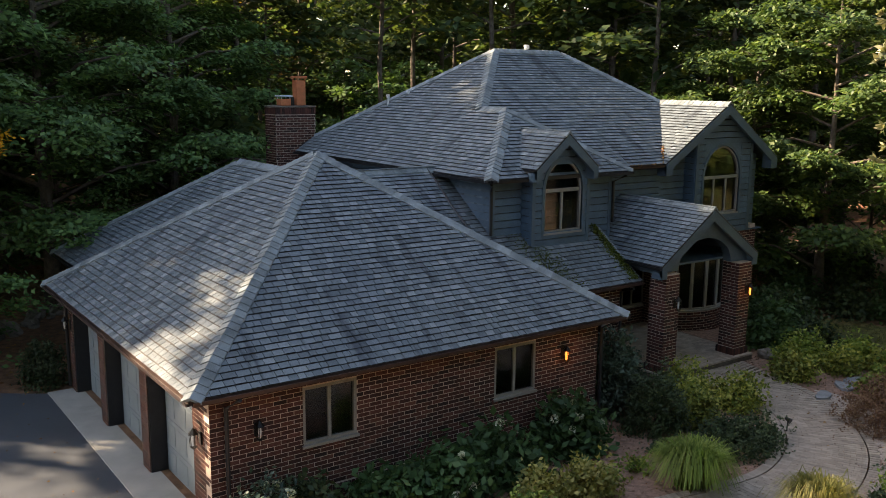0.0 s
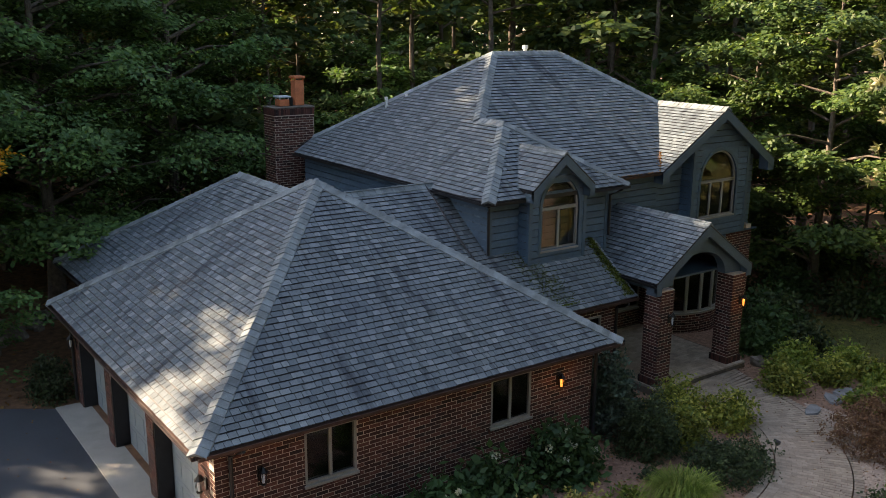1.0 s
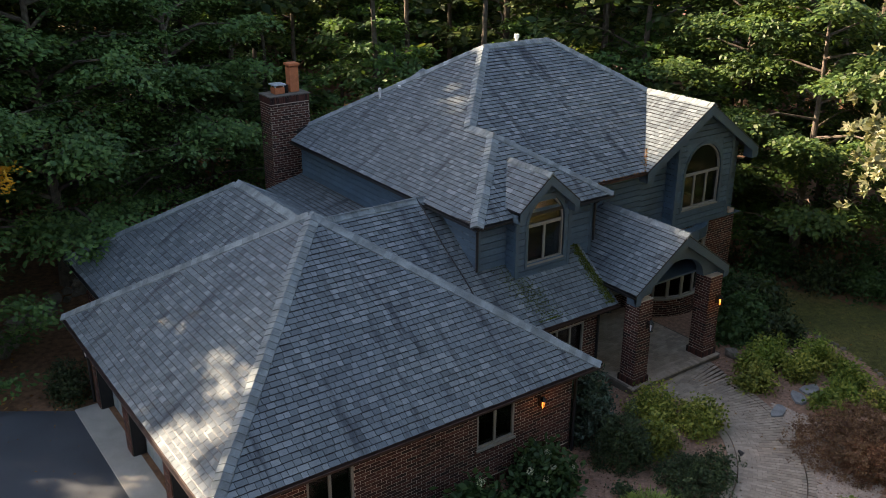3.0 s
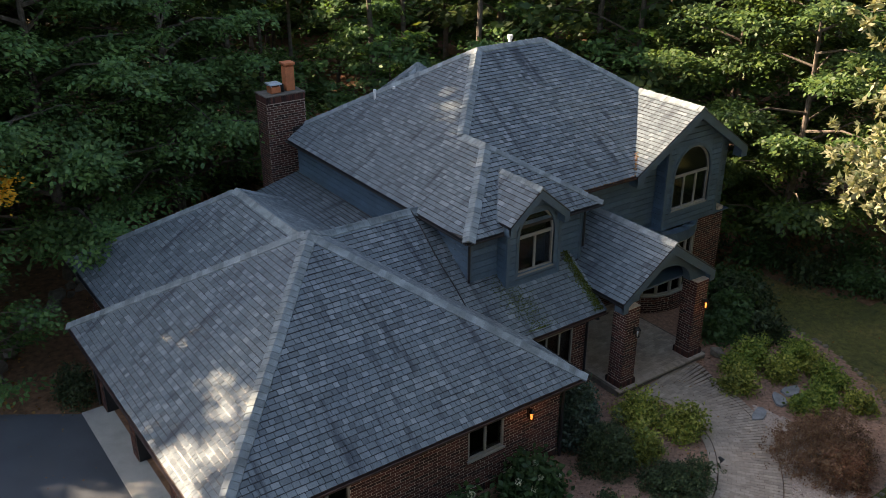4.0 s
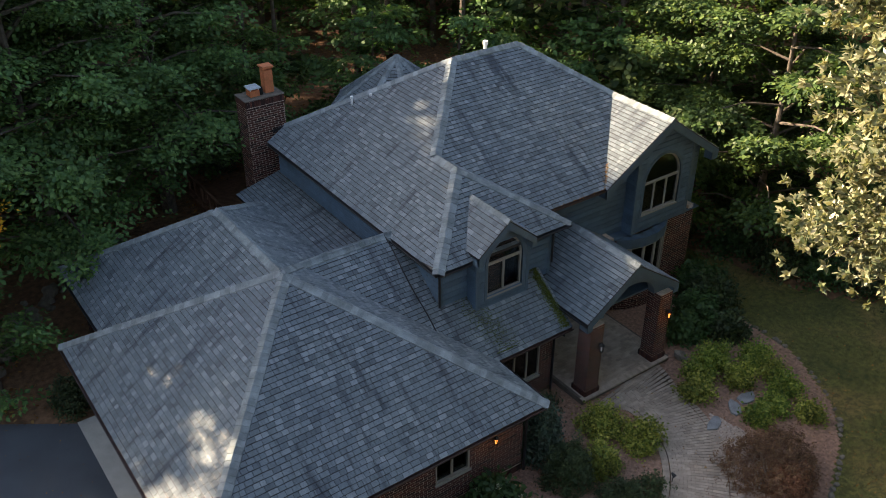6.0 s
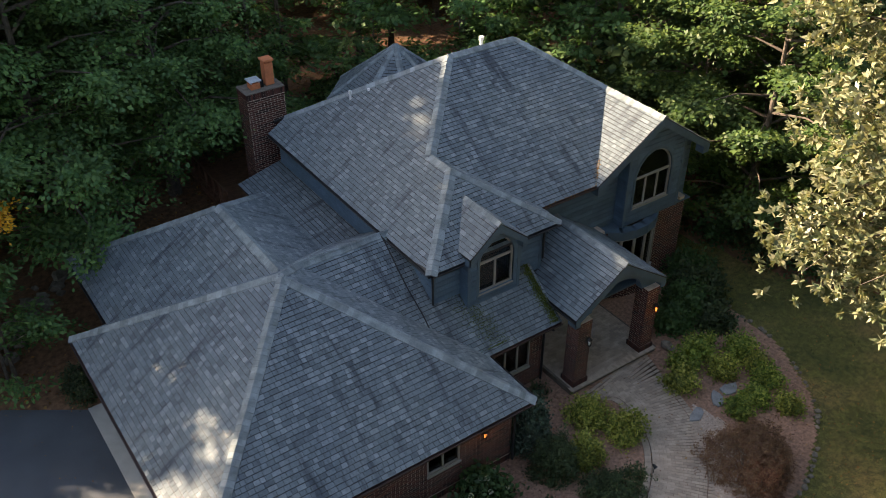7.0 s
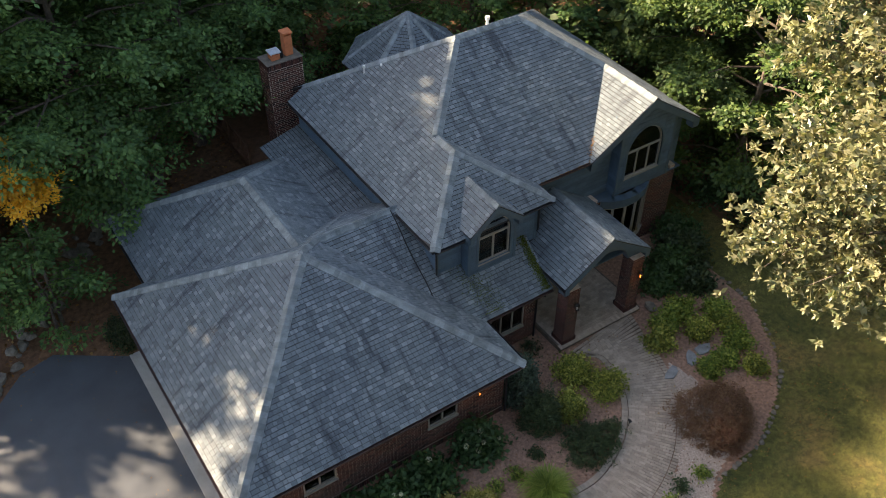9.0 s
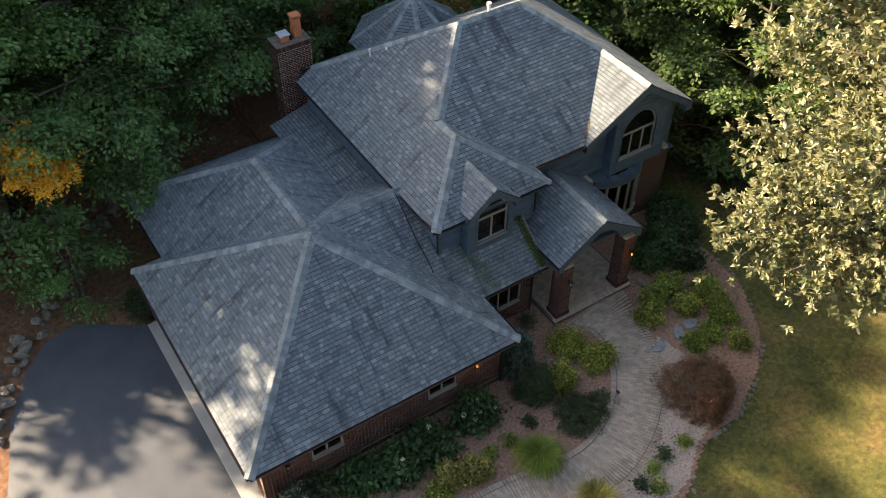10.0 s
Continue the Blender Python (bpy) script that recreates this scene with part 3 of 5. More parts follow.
def window(x, y, facing, u0, u1, z0, z1, lights=2, arch=0.0, casing=0.0, sill=True, depth=0.07):
    """A framed window in its opening: frame, mullions, panes, sill; arch: rise of a round head above z1."""
    m = wall_frame(x, y, facing)
    w = empty("window")
    w.parent = house
    t = 0.055

    def outline(g):
        if arch:
            return arch_outline(u0 + g, u1 - g, z0 + g, z1, arch - g)
        return [(u0 + g, z0 + g), (u1 - g, z0 + g), (u1 - g, z1 - g), (u0 + g, z1 - g)]

    bm = bmesh.new()
    hoop(bm, outline(0.0), outline(t), depth - 0.06, depth + 0.05, m)
    part("window_frame", bm, M_FRAME, w)
    if casing:
        bm = bmesh.new()
        hoop(bm, outline(-casing), outline(0.0), -0.048, depth - 0.01, m)
        part("casing", bm, M_TRIM, w)
    step = (u1 - u0) / lights
    for i in range(1, lights):
        bm = bmesh.new()
        add_box(bm, u0 + i * step - 0.035, depth - 0.04, z0 + t, u0 + i * step + 0.035, depth + 0.03, z1 - (0.0 if arch else t), 0.006, m)
        part("mullion", bm, M_FRAME, w)
    if arch:
        bm = bmesh.new()
        add_box(bm, u0 + t, depth - 0.042, z1 - 0.045, u1 - t, depth + 0.032, z1 + 0.045, 0.006, m)
        part("transom", bm, M_FRAME, w)
        bm = bmesh.new()
        prism(bm, [q for q in outline(t)[2:]], depth, depth + 0.012, m)
        part("pane", bm, M_GLASS, w)
    for i in range(lights):
        bm = bmesh.new()
        add_box(bm, u0 + i * step + 0.03, depth, z0 + 0.04, u0 + (i + 1) * step - 0.03, depth + 0.012, z1 - 0.03, 0, m)
        part("pane", bm, M_GLASS, w)
    if sill:
        bm = bmesh.new()
        add_box(bm, u0 - 0.03, -0.05, z0 - 0.05, u1 + 0.03, depth, z0 + 0.006, 0.008, m)
        part("window_sill", bm, M_FRAME, w)
    return w


# garage
W1, W2 = (2.15 - 0.45, 3.24 - 0.45, 1.33, 2.40), (6.45 - 0.45, 7.55 - 0.45, 1.33, 2.40)
brick_wall("wall", 0.45, 0.45, "S", 8.9, 0.0, 2.66, [W1, W2], singles=(0.0, 5.0, 0.5, 2.6), band=(0.25, 0.46))
for o in (W1, W2):
    window(0.45, 0.45, "S", *o)
brick_wall("wall", 9.35, 0.46, "E", 9.2, 0.0, 2.66)
openings = []
for y0, y1 in ((1.25, 3.75), (4.2, 6.7), (7.15, 9.4)):
    openings.append((9.75 - y1, 9.75 - y0, 0.0, 2.3))
brick_wall("wall", 0.45, 9.75, "W", 9.285, 0.0, 2.66, openings, thick=0.45)


def garage_door(y0, y1):
    d = empty("garage_door")
    d.parent = house
    h = 2.3 / 4
    for r in range(4):
        bm = bmesh.new()
        add_box(bm, 0.80, y0, r * h + 0.004, 0.85, y1, (r + 1) * h - 0.004, 0.006)
        c = (y1 - y0) / 4
        for k in range(4):
            add_box(bm, 0.788, y0 + k * c + 0.09, r * h + 0.09, 0.802, y0 + (k + 1) * c - 0.09, (r + 1) * h - 0.09, 0.006)
        part("door_panel", bm, M_DOOR, d)
    bm = bmesh.new()
    add_box(bm, 0.47, y1 - 0.03, 0, 0.9, y1 + 0.002, 2.3)
    add_box(bm, 0.47, y0 - 0.002, 0, 0.9, y0 + 0.03, 2.3)
    add_box(bm, 0.47, y0 + 0.03, 2.26, 0.9, y1 - 0.03, 2.302)
    part("jamb", bm, M_FASCIA, d)


for y0, y1 in ((1.25, 3.75), (4.2, 6.7), (7.15, 9.4)):
    garage_door(y0, y1)
box("wall", 0.9, 9.5, 0, 9.35, 9.75, 2.66, M_MORTAR, house)
box("soffit", 0.06, 0.06, 2.62, 9.7, 0.46, 2.66, M_FASCIA, house)
box("soffit", 0.06, 0.46, 2.62, 0.46, 9.9, 2.66, M_FASCIA, house)
brick_wall("wall", 1.5, 13.75, "W", 4.0, 0.0, 2.66)

# lower front wall beside the entrance, and the entrance
LW = (1.0, 2.45, 1.0, 2.25)
brick_wall("wall", 9.35, 2.6, "S", 3.0, 0.0, 2.7, [LW])
window(9.35, 2.6, "S", *LW, lights=3)
brick_wall("wall", 12.35, 2.61, "E", 1.9, 0.0, 2.8)
EW = (1.15, 3.75, 0.95, 2.8)
brick_wall("wall", 12.6, 5.4, "S", 3.7, 0.0, 3.25, [EW])
window(12.6, 5.4, "S", *EW, lights=5)
brick_wall("wall", 12.36, 4.5, "E", 0.9, 0.0, 3.25)
brick_wall("wall", 16.3, 5.4, "W", 0.9, 0.0, 3.25)
BOW = [(16.75, 4.5), (17.17, 4.24), (17.68, 4.1), (18.22, 4.1), (18.73, 4.24), (19.15, 4.5)]
for (xa, ya), (xb, yb) in zip(BOW, BOW[1:]):
    ang, long = math.degrees(math.atan2(yb - ya, xb - xa)), math.hypot(xb - xa, yb - ya)
    brick_wall("wall", xa, ya, ang, long, 0.0, 0.85, thick=0.2)
    window(xa, ya, ang, 0.0, long, 0.88, 2.75, lights=1)
    bm = bmesh.new()
    add_box(bm, -0.02, -0.02, 2.75, long + 0.02, 0.3, 3.1, 0, wall_frame(xa, ya, ang))
    part("bow_head", bm, M_TRIM, house)
brick_wall("wall", 16.3, 4.55, "S", 0.5, 0.0, 3.06)
brick_wall("wall", 19.1, 4.55, "S", 1.45, 0.0, 3.06)
brick_wall("wall", 20.55, 4.57, "E", 9.4, 0.0, 3.25)

# upper storey
siding_wall("wall", 9.0, 3.85, "S", 4.05, 3.6, 5.33)
siding_wall("wall", 9.0, 13.6, "W", 9.75, 2.7, 5.33)
siding_wall("wall", 13.05, 3.85, "E", 1.0, 3.3, 5.33)
siding_wall("wall", 13.05, 4.85, "S", 3.1, 3.2, 5.33)
BX = 17.32
GW = (17.70 - BX, 19.42 - BX, 3.74, 4.86)
siding_wall("wall", 16.1, 4.92, "S", BX - 16.1, 3.12, [(0, 5.5), (BX - 16.1, 6.28)])
siding_wall("wall", 20.0, 4.92, "S", 0.8, 3.12, [(0, 5.95), (0.8, 5.45)])
siding_wall("wall", BX, 4.92, "W", 0.42, 3.12, 6.2)
siding_wall("wall", BX, 4.5, "S", 2.68, 3.12, [(0, 6.25), (1.15, 6.95), (2.68, 6.0)], [(GW[0], GW[1], 3.74, 5.85)])
siding_wall("wall", 20.0, 4.5, "E", 0.42, 3.12, 6.0)
siding_wall("wall", 20.8, 4.92, "E", 9.0, 3.12, 5.33)
siding_wall("wall", 16.1, 5.2, "W", 0.28, 3.12, 5.36)
for xx, zz in ((BX - 0.015, 6.22), (19.9, 5.95)):
    box("corner_board", xx, 4.46, 3.1, xx + 0.12, 4.58, zz, M_TRIM, house)
window(BX, 4.5, "S", *GW, lights=3, arch=0.96, casing=0.09)
box("soffit", 16.1, 4.52, 3.08, 20.8, 5.3, 3.12, M_TRIM, house)
box("wall", 9.2, 13.6, 0, 20.8, 13.8, 5.33, M_SIDING, house)


def spandrel(m, u0, u1, spring, rise, top, material, d0=0.0, d1=0.12):
    bm = bmesh.new()
    c, r, n = (u0 + u1) / 2, (u1 - u0) / 2, 16
    pts = [(c + r * math.cos(math.pi * i / n), spring + rise * math.sin(math.pi * i / n)) for i in range(n + 1)]
    for side in (0, 1):
        arc = pts[:n // 2 + 1] if side == 0 else pts[n // 2:]
        prism(bm, (arc + [(c, top), (u1, top)]) if side == 0 else (arc + [(u0, top), (c, top)]), d0, d1, m)
    return part("spandrel", bm, material, house)


spandrel(wall_frame(BX, 4.5, "S"), GW[0], GW[1], 4.86, 0.96, 5.95, M_SIDING, -0.022)

# dormer: a gabled bay with a tall round-headed window
m = wall_frame(9.95, 3.45, "S")
siding_wall("wall", 9.95, 3.45, "S", 1.9, 3.65, [(0, 5.6), (0.9, 6.32), (1.9, 5.56)], [(0.39, 1.66, 3.97, 5.72)])
spandrel(m, 0.39, 1.66, 5.03, 0.76, 5.85, M_SIDING, -0.022)
window(9.95, 3.45, "S", 0.39, 1.66, 3.97, 5.03, lights=2, arch=0.76, casing=0.09)
siding_wall("wall", 9.95, 3.86, "W", 0.41, 3.7, 5.6)
for xx in (9.93, 11.77):
    box("corner_board", xx, 3.41, 3.68, xx + 0.1, 3.52, 5.58, M_TRIM, house)
for xx, yy in ((8.97, 3.81), (12.97, 3.81)):
    box("corner_board", xx, yy, 3.6, xx + 0.1, yy + 0.1, 5.33, M_TRIM, house)
siding_wall("wall", 11.85, 3.45, "E", 0.41, 3.7, 5.6)


def rake(apex, ends, y, tall=0.22, thick=0.09, returns=0.0):
    """Barge boards under a gable's edge, with the boxed ends of the eaves."""
    for e in ends:
        bm = bmesh.new()
        a, b = Vector(apex), Vector(e)
        vs = [(a.x, a.z), (b.x, b.z), (b.x, b.z - tall), (a.x, a.z - tall * 1.15)]
        prism(bm, vs, y, y + thick, Matrix.Identity(4))
        part("barge_board", bm, M_TRIM, house)
        if returns:
            s = -1 if b.x < a.x else 1
            bm = bmesh.new()
            prism(bm, [(b.x, b.z - 0.03), (b.x, b.z - tall - 0.06), (b.x - s * returns, b.z - tall - 0.06), (b.x - s * returns, b.z + 0.12)], y + 0.01, y + 0.35, Matrix.Identity(4))
            part("eave_return", bm, M_TRIM, house)


rake((DX, 0, DZ - 0.04), [(9.82, 0, 5.58), (11.88, 0, 5.58)], 3.14, returns=0.16)
rake((18.47, 0, 7.08), [(15.74, 0, 5.37), (21.0, 0, 5.37)], 4.25, 0.26, returns=0.3)
rake((PX, 0, PZ - 0.04), [(12.57, 0, 3.18), (16.39, 0, 3.18)], 1.48, 0.24, returns=0.2)

# porch: gabled front with an arch on two brick columns, raised paved floor
bm = bmesh.new()
n, c = 20, PX
arc = [(c + 1.06 * math.cos(math.pi * i / n), 3.0 + 0.74 * math.sin(math.pi * i / n)) for i in range(n + 1)]
m0 = Matrix.Identity(4)
prism(bm, arc[:n // 2 + 1] + [(c, 4.42), (16.2, 3.24), (16.2, 2.98)], 1.70, 1.95, m0)
prism(bm, arc[n // 2:] + [(12.74, 2.98), (12.74, 3.24), (c, 4.42)], 1.70, 1.95, m0)
part("porch_gable", bm, M_TRIM, house)
for x0 in (12.75, 15.95):
    box("porch_beam", x0, 1.95, 2.95, x0 + 0.24, 5.4, 3.2, M_TRIM, house)
box("porch_ceiling", 12.99, 1.95, 3.05, 15.95, 5.4, 3.1, M_TRIM, house)


def column(x0, y0):
    s = 0.52
    col = box("column", x0 + 0.005, y0 + 0.005, 0.2, x0 + s - 0.005, y0 + s - 0.005, 2.98, M_MORTAR, house)
    verts, faces = [], []
    rnd = random.Random(int(x0 * 10))

    def lay(a, b, c0, d, e, f):
        bmk = len(verts)
        verts.extend([(a, b, c0), (d, b, c0), (d, e, c0), (a, e, c0), (a, b, f), (d, b, f), (d, e, f), (a, e, f)])
        faces.extend([tuple(bmk + i for i in q) for q in ((0, 1, 5, 4), (1, 2, 6, 5), (2, 3, 7, 6), (3, 0, 4, 7), (4, 5, 6, 7), (3, 2, 1, 0))])

    z, i = 0.42 + 0.2, 0
    while z < 2.93:
        for side in range(4):
            cuts = [0, 0.132, 0.388, s + 0.012] if (i + side) % 2 else [0, 0.26, s + 0.012]
            for a, b in zip(cuts, cuts[1:]):
                b -= 0.014
                j = rnd.uniform(-0.003, 0.002)
                if side == 0:
                    lay(x0 + a, y0 + j, z, x0 + b, y0 + 0.05, z + 0.067)
                elif side == 1:
                    lay(x0 + j, y0 + a, z, x0 + 0.05, y0 + b, z + 0.067)
                elif side == 2:
                    lay(x0 + s - 0.05, y0 + a, z, x0 + s + j, y0 + b, z + 0.067)
                else:
                    lay(x0 + a, y0 + s - 0.05, z, x0 + b, y0 + s + j, z + 0.067)
        z += 0.081
        i += 1
    for k in range(9):
        a = x0 - 0.04 + k * 0.0677
        lay(a, y0 - 0.045, 0.40, a + 0.057, y0 + 0.03, 0.60)
        lay(x0 - 0.045, y0 - 0.04 + k * 0.0677, 0.40, x0 + 0.03, y0 - 0.04 + k * 0.0677 + 0.057, 0.60)
        lay(x0 + s - 0.03, y0 - 0.04 + k * 0.0677, 0.40, x0 + s + 0.045, y0 - 0.04 + k * 0.0677 + 0.057, 0.60)
    ob = raw("brickwork", verts, faces, M_BRICK, col)
    ob["kind"] = "stuff"


column(12.75, 1.5)
column(15.65, 1.5)

# chimney
ch = box("chimney", 8.22, 14.17, 0, 9.62, 14.95, 6.78, M_MORTAR, house)
CH = [("S", 8.2, 14.15, 1.44), ("W", 8.2, 14.97, 0.82), ("E", 9.64, 14.15, 0.82)]
for facing, x, y, length in CH:
    brick_wall("chimney_side", x, y, facing, length, 1.6, 6.55, thick=0.03, band=(6.56, 6.78))
box("chimney_cap", 8.17, 14.12, 6.78, 9.67, 15.0, 6.83, M_STONE, house, 0.02)

# ---- ground ----


def smooth(a, b, x):
    t = min(1, max(0, (x - a) / (b - a)))
    return t * t * (3 - 2 * t)


def ground_z(x, y):
    g = 0.2 * smooth(0.5, 4.0, x) * (1 - smooth(17.0, 20.5, x)) * (1 - smooth(6.0, 9.0, -y))
    far = math.hypot(x - 8, y - 4)
    g += smooth(26, 60, far) * 1.2 * (noise.noise((x * 0.03, y * 0.03, 0)) + 0.4)
    return g - 0.012


def sheet(name, material, x0, y0, x1, y1, step, lift=0.0, inside=None):
    nx, ny = int((x1 - x0) / step) + 1, int((y1 - y0) / step) + 1
    verts = [(x0 + i * step, y0 + j * step, ground_z(x0 + i * step, y0 + j * step) + lift) for j in range(ny) for i in range(nx)]
    faces = []
    for j in range(ny - 1):
        for i in range(nx - 1):
            c = (x0 + (i + 0.5) * step, y0 + (j + 0.5) * step)
            if inside is None or inside(*c):
                faces.append((j * nx + i, j * nx + i + 1, (j + 1) * nx + i + 1, (j + 1) * nx + i))
    return raw(name, verts, faces, material)


def in_poly(poly):
    def test(x, y):
        hit = False
        for (a, b), (c, d) in zip(poly, poly[1:] + poly[:1]):
            if (b > y) != (d > y) and x < a + (y - b) / (d - b) * (c - a):
                hit = not hit
        return hit
    return test


def flat(name, poly, lift, thick, material, label=""):
    """A slab with an outline, laid over the ground."""
    top = [Vector((x, y, ground_z(x, y) + lift)) for x, y in poly]
    low = [q - Vector((0, 0, thick)) for q in top]
    k = len(top)
    return raw(name, top + low, [tuple(range(k))] + [(i, i + k, (i + 1) % k + k, (i + 1) % k) for i in range(k)], material)


tagged(sheet("ground", M_LITTER, -200, -200, 220, 240, 6.0, -0.05), "brown leaf litter over the forest floor", "ground", kind="structure")
LAWN = [(11.0, -5.6), (13.3, -4.6), (15.2, -4.4), (17.0, -3.6), (18.2, -2.6), (19.4, -0.7), (19.7, 1.5), (20.0, 5), (21.6, 6.6), (22.7, 5.4), (23.1, 3.6), (23.5, 1.9), (24.4, 0.1), (27, -2.2), (34, -6), (60, -14), (60, -40), (4, -40), (6, -9)]
tagged(sheet("lawn", M_LAWN, 3, -40, 60, 8, 0.5, 0.012, in_poly(LAWN)), "patchy green lawn with fallen leaves", "lawn", kind="structure")
BED = [(0.3, 0.6), (0.3, -3.0), (5, -6.0), (10, -7.2), (12.2, -6.3), (13.6, -5.4), (15.4, -5.2), (17.5, -4.2), (18.9, -3.0), (20.2, -0.8), (20.4, 1.5), (20.8, 5), (9, 5), (9, 0.6)]
tagged(sheet("planting_bed", M_MULCH, 0, -8, 21.5, 5.5, 0.12, 0.03, in_poly(BED)), "brown mulched planting bed", "garden bed", kind="structure")
DRIVE = [(-0.15, 9.75), (-2.4, 11.3), (-3.6, 11.0), (-4.5, 10.1), (-5.6, 8.2), (-6.2, 6), (-7.5, 2), (-9, -3), (-10, -12), (-10, -40), (-1.5, -40), (-1.2, -12), (-0.4, -2), (-0.15, 0.5)]
tagged(flat("driveway", DRIVE, 0.022, 0.1, M_ASPHALT), "dark asphalt driveway with fallen leaves", "driveway", kind="structure")
tagged(box("apron", -0.15, 0.3, -0.1, 0.84, 9.8, 0.026, M_CONCRETE, bev=0.006), "pale concrete strip before the garage doors", "apron", kind="structure")
GRAVEL = [(9.6, -5.05), (11.0, -5.0), (12.6, -4.45), (13.9, -3.25), (14.7, -1.7), (15.5, -1.1), (15.7, -2.2), (14.6, -4.9), (13.4, -5.3), (12.3, -6.1), (10.4, -6.6)]
tagged(sheet("gravel_bed", M_GRAVEL, 9, -7, 16, -0.5, 0.1, 0.034, in_poly(GRAVEL)), "pale gravelly mulch beside the curved path", "gravel", kind="structure")

# ---- plants ----


def leaves(rng, centres, spread, per, size, flat=0.55, long=1.6):
    """Leaf blades scattered round clump centres: lists of corners and faces."""
    c = np.repeat(centres, per, axis=0)
    n = len(c)
    p = c + rng.normal(0, 1, (n, 3)) * np.repeat(spread, per, axis=0)[:, None] * (1, 1, flat)
    nrm = rng.normal(0, 1, (n, 3)) * (0.75, 0.75, 0.6) + (0, 0, 0.75)
    nrm /= np.linalg.norm(nrm, axis=1)[:, None]
    d = rng.normal(0, 1, (n, 3))
    u = np.cross(nrm, d)
    u /= np.linalg.norm(u, axis=1)[:, None]
    w = np.cross(nrm, u)
    s = size * rng.uniform(0.6, 1.3, n)[:, None]
    verts = np.stack([p - u * s * long / 2, p + w * s * 0.45 - u * s * 0.1, p + u * s * long / 2, p - w * s * 0.45 - u * s * 0.1], 1).reshape(-1, 3)
    return verts


def leaf_mesh(name, verts, material):
    me = bpy.data.meshes.new(name)
    n = len(verts) // 4
    me.vertices.add(4 * n)
    me.vertices.foreach_set("co", verts.astype(np.float32).ravel())
    me.loops.add(4 * n)
    me.loops.foreach_set("vertex_index", np.arange(4 * n, dtype=np.int32))
    me.polygons.add(n)
    me.polygons.foreach_set("loop_start", np.arange(0, 4 * n, 4, dtype=np.int32))
    me.materials.append(material)
    me.update(calc_edges=True)
    return me


def blades(p, along, nrm, size, long, rng):
    """Leaf blades at points p: pointed quads that lie along a direction, with a given normal."""
    u = along - nrm * np.sum(along * nrm, axis=1)[:, None]
    u /= np.linalg.norm(u, axis=1)[:, None] + 1e-9
    w = np.cross(nrm, u)
    s = size * rng.uniform(0.6, 1.35, len(p))[:, None]
    return np.stack([p - u * s * long / 2, p + w * s * 0.45 - u * s * 0.1, p + u * s * long / 2, p - w * s * 0.45 - u * s * 0.1], 1).reshape(-1, 3)


def unit(v):
    return v / (np.linalg.norm(v, axis=1)[:, None] + 1e-9)


def sprays(rng, centres, out, spread, per, size):
    """Flat, drooping fans of leaves round the ends of twigs, in layers with gaps between."""
    c, o, r = np.repeat(centres, per, axis=0), np.repeat(out, per, axis=0), np.repeat(spread, per)
    n = len(c)
    a, q = rng.uniform(0, 2 * math.pi, n), np.sqrt(rng.random(n))
    q *= 1 + 0.22 * np.sin(3 * a + r * 40) + 0.13 * np.sin(7 * a + r * 90)
    side = np.stack([-o[:, 1], o[:, 0], 0 * a], 1)
    p = c + o * (np.cos(a) * q * r * 1.25)[:, None] + side * (np.sin(a) * q * r)[:, None]
    p[:, 2] += -0.28 * r * q * q + rng.normal(0, 0.13, n) * r
    nrm = unit(np.array([0, 0, 1.0]) + o * 0.35 + rng.normal(0, 0.42, (n, 3)))
    return blades(p, p - c + rng.normal(0, 0.25, (n, 3)), nrm, size, 1.5, rng)


def tufts(rng, centres, out, spread, per, size):
    """Ragged bunches: each a handful of twig ends with long leaves standing out from them."""
    twigs = max(1, per // 12)
    t = np.repeat(centres, twigs, axis=0)
    t = t + rng.normal(0, 1, t.shape) * np.repeat(spread, twigs)[:, None] * (1, 1, 0.62)
    p = np.repeat(t, 12, axis=0)
    d = unit(rng.normal(0, 1, p.shape) + np.repeat(np.repeat(out, twigs, axis=0), 12, axis=0) * 0.7 + (0, 0, 0.15))
    nrm = unit(np.cross(d, rng.normal(0, 1, p.shape)) + (0, 0, 0.5))
    return blades(p + d * size * 0.9, d, nrm, size, 2.1, rng)


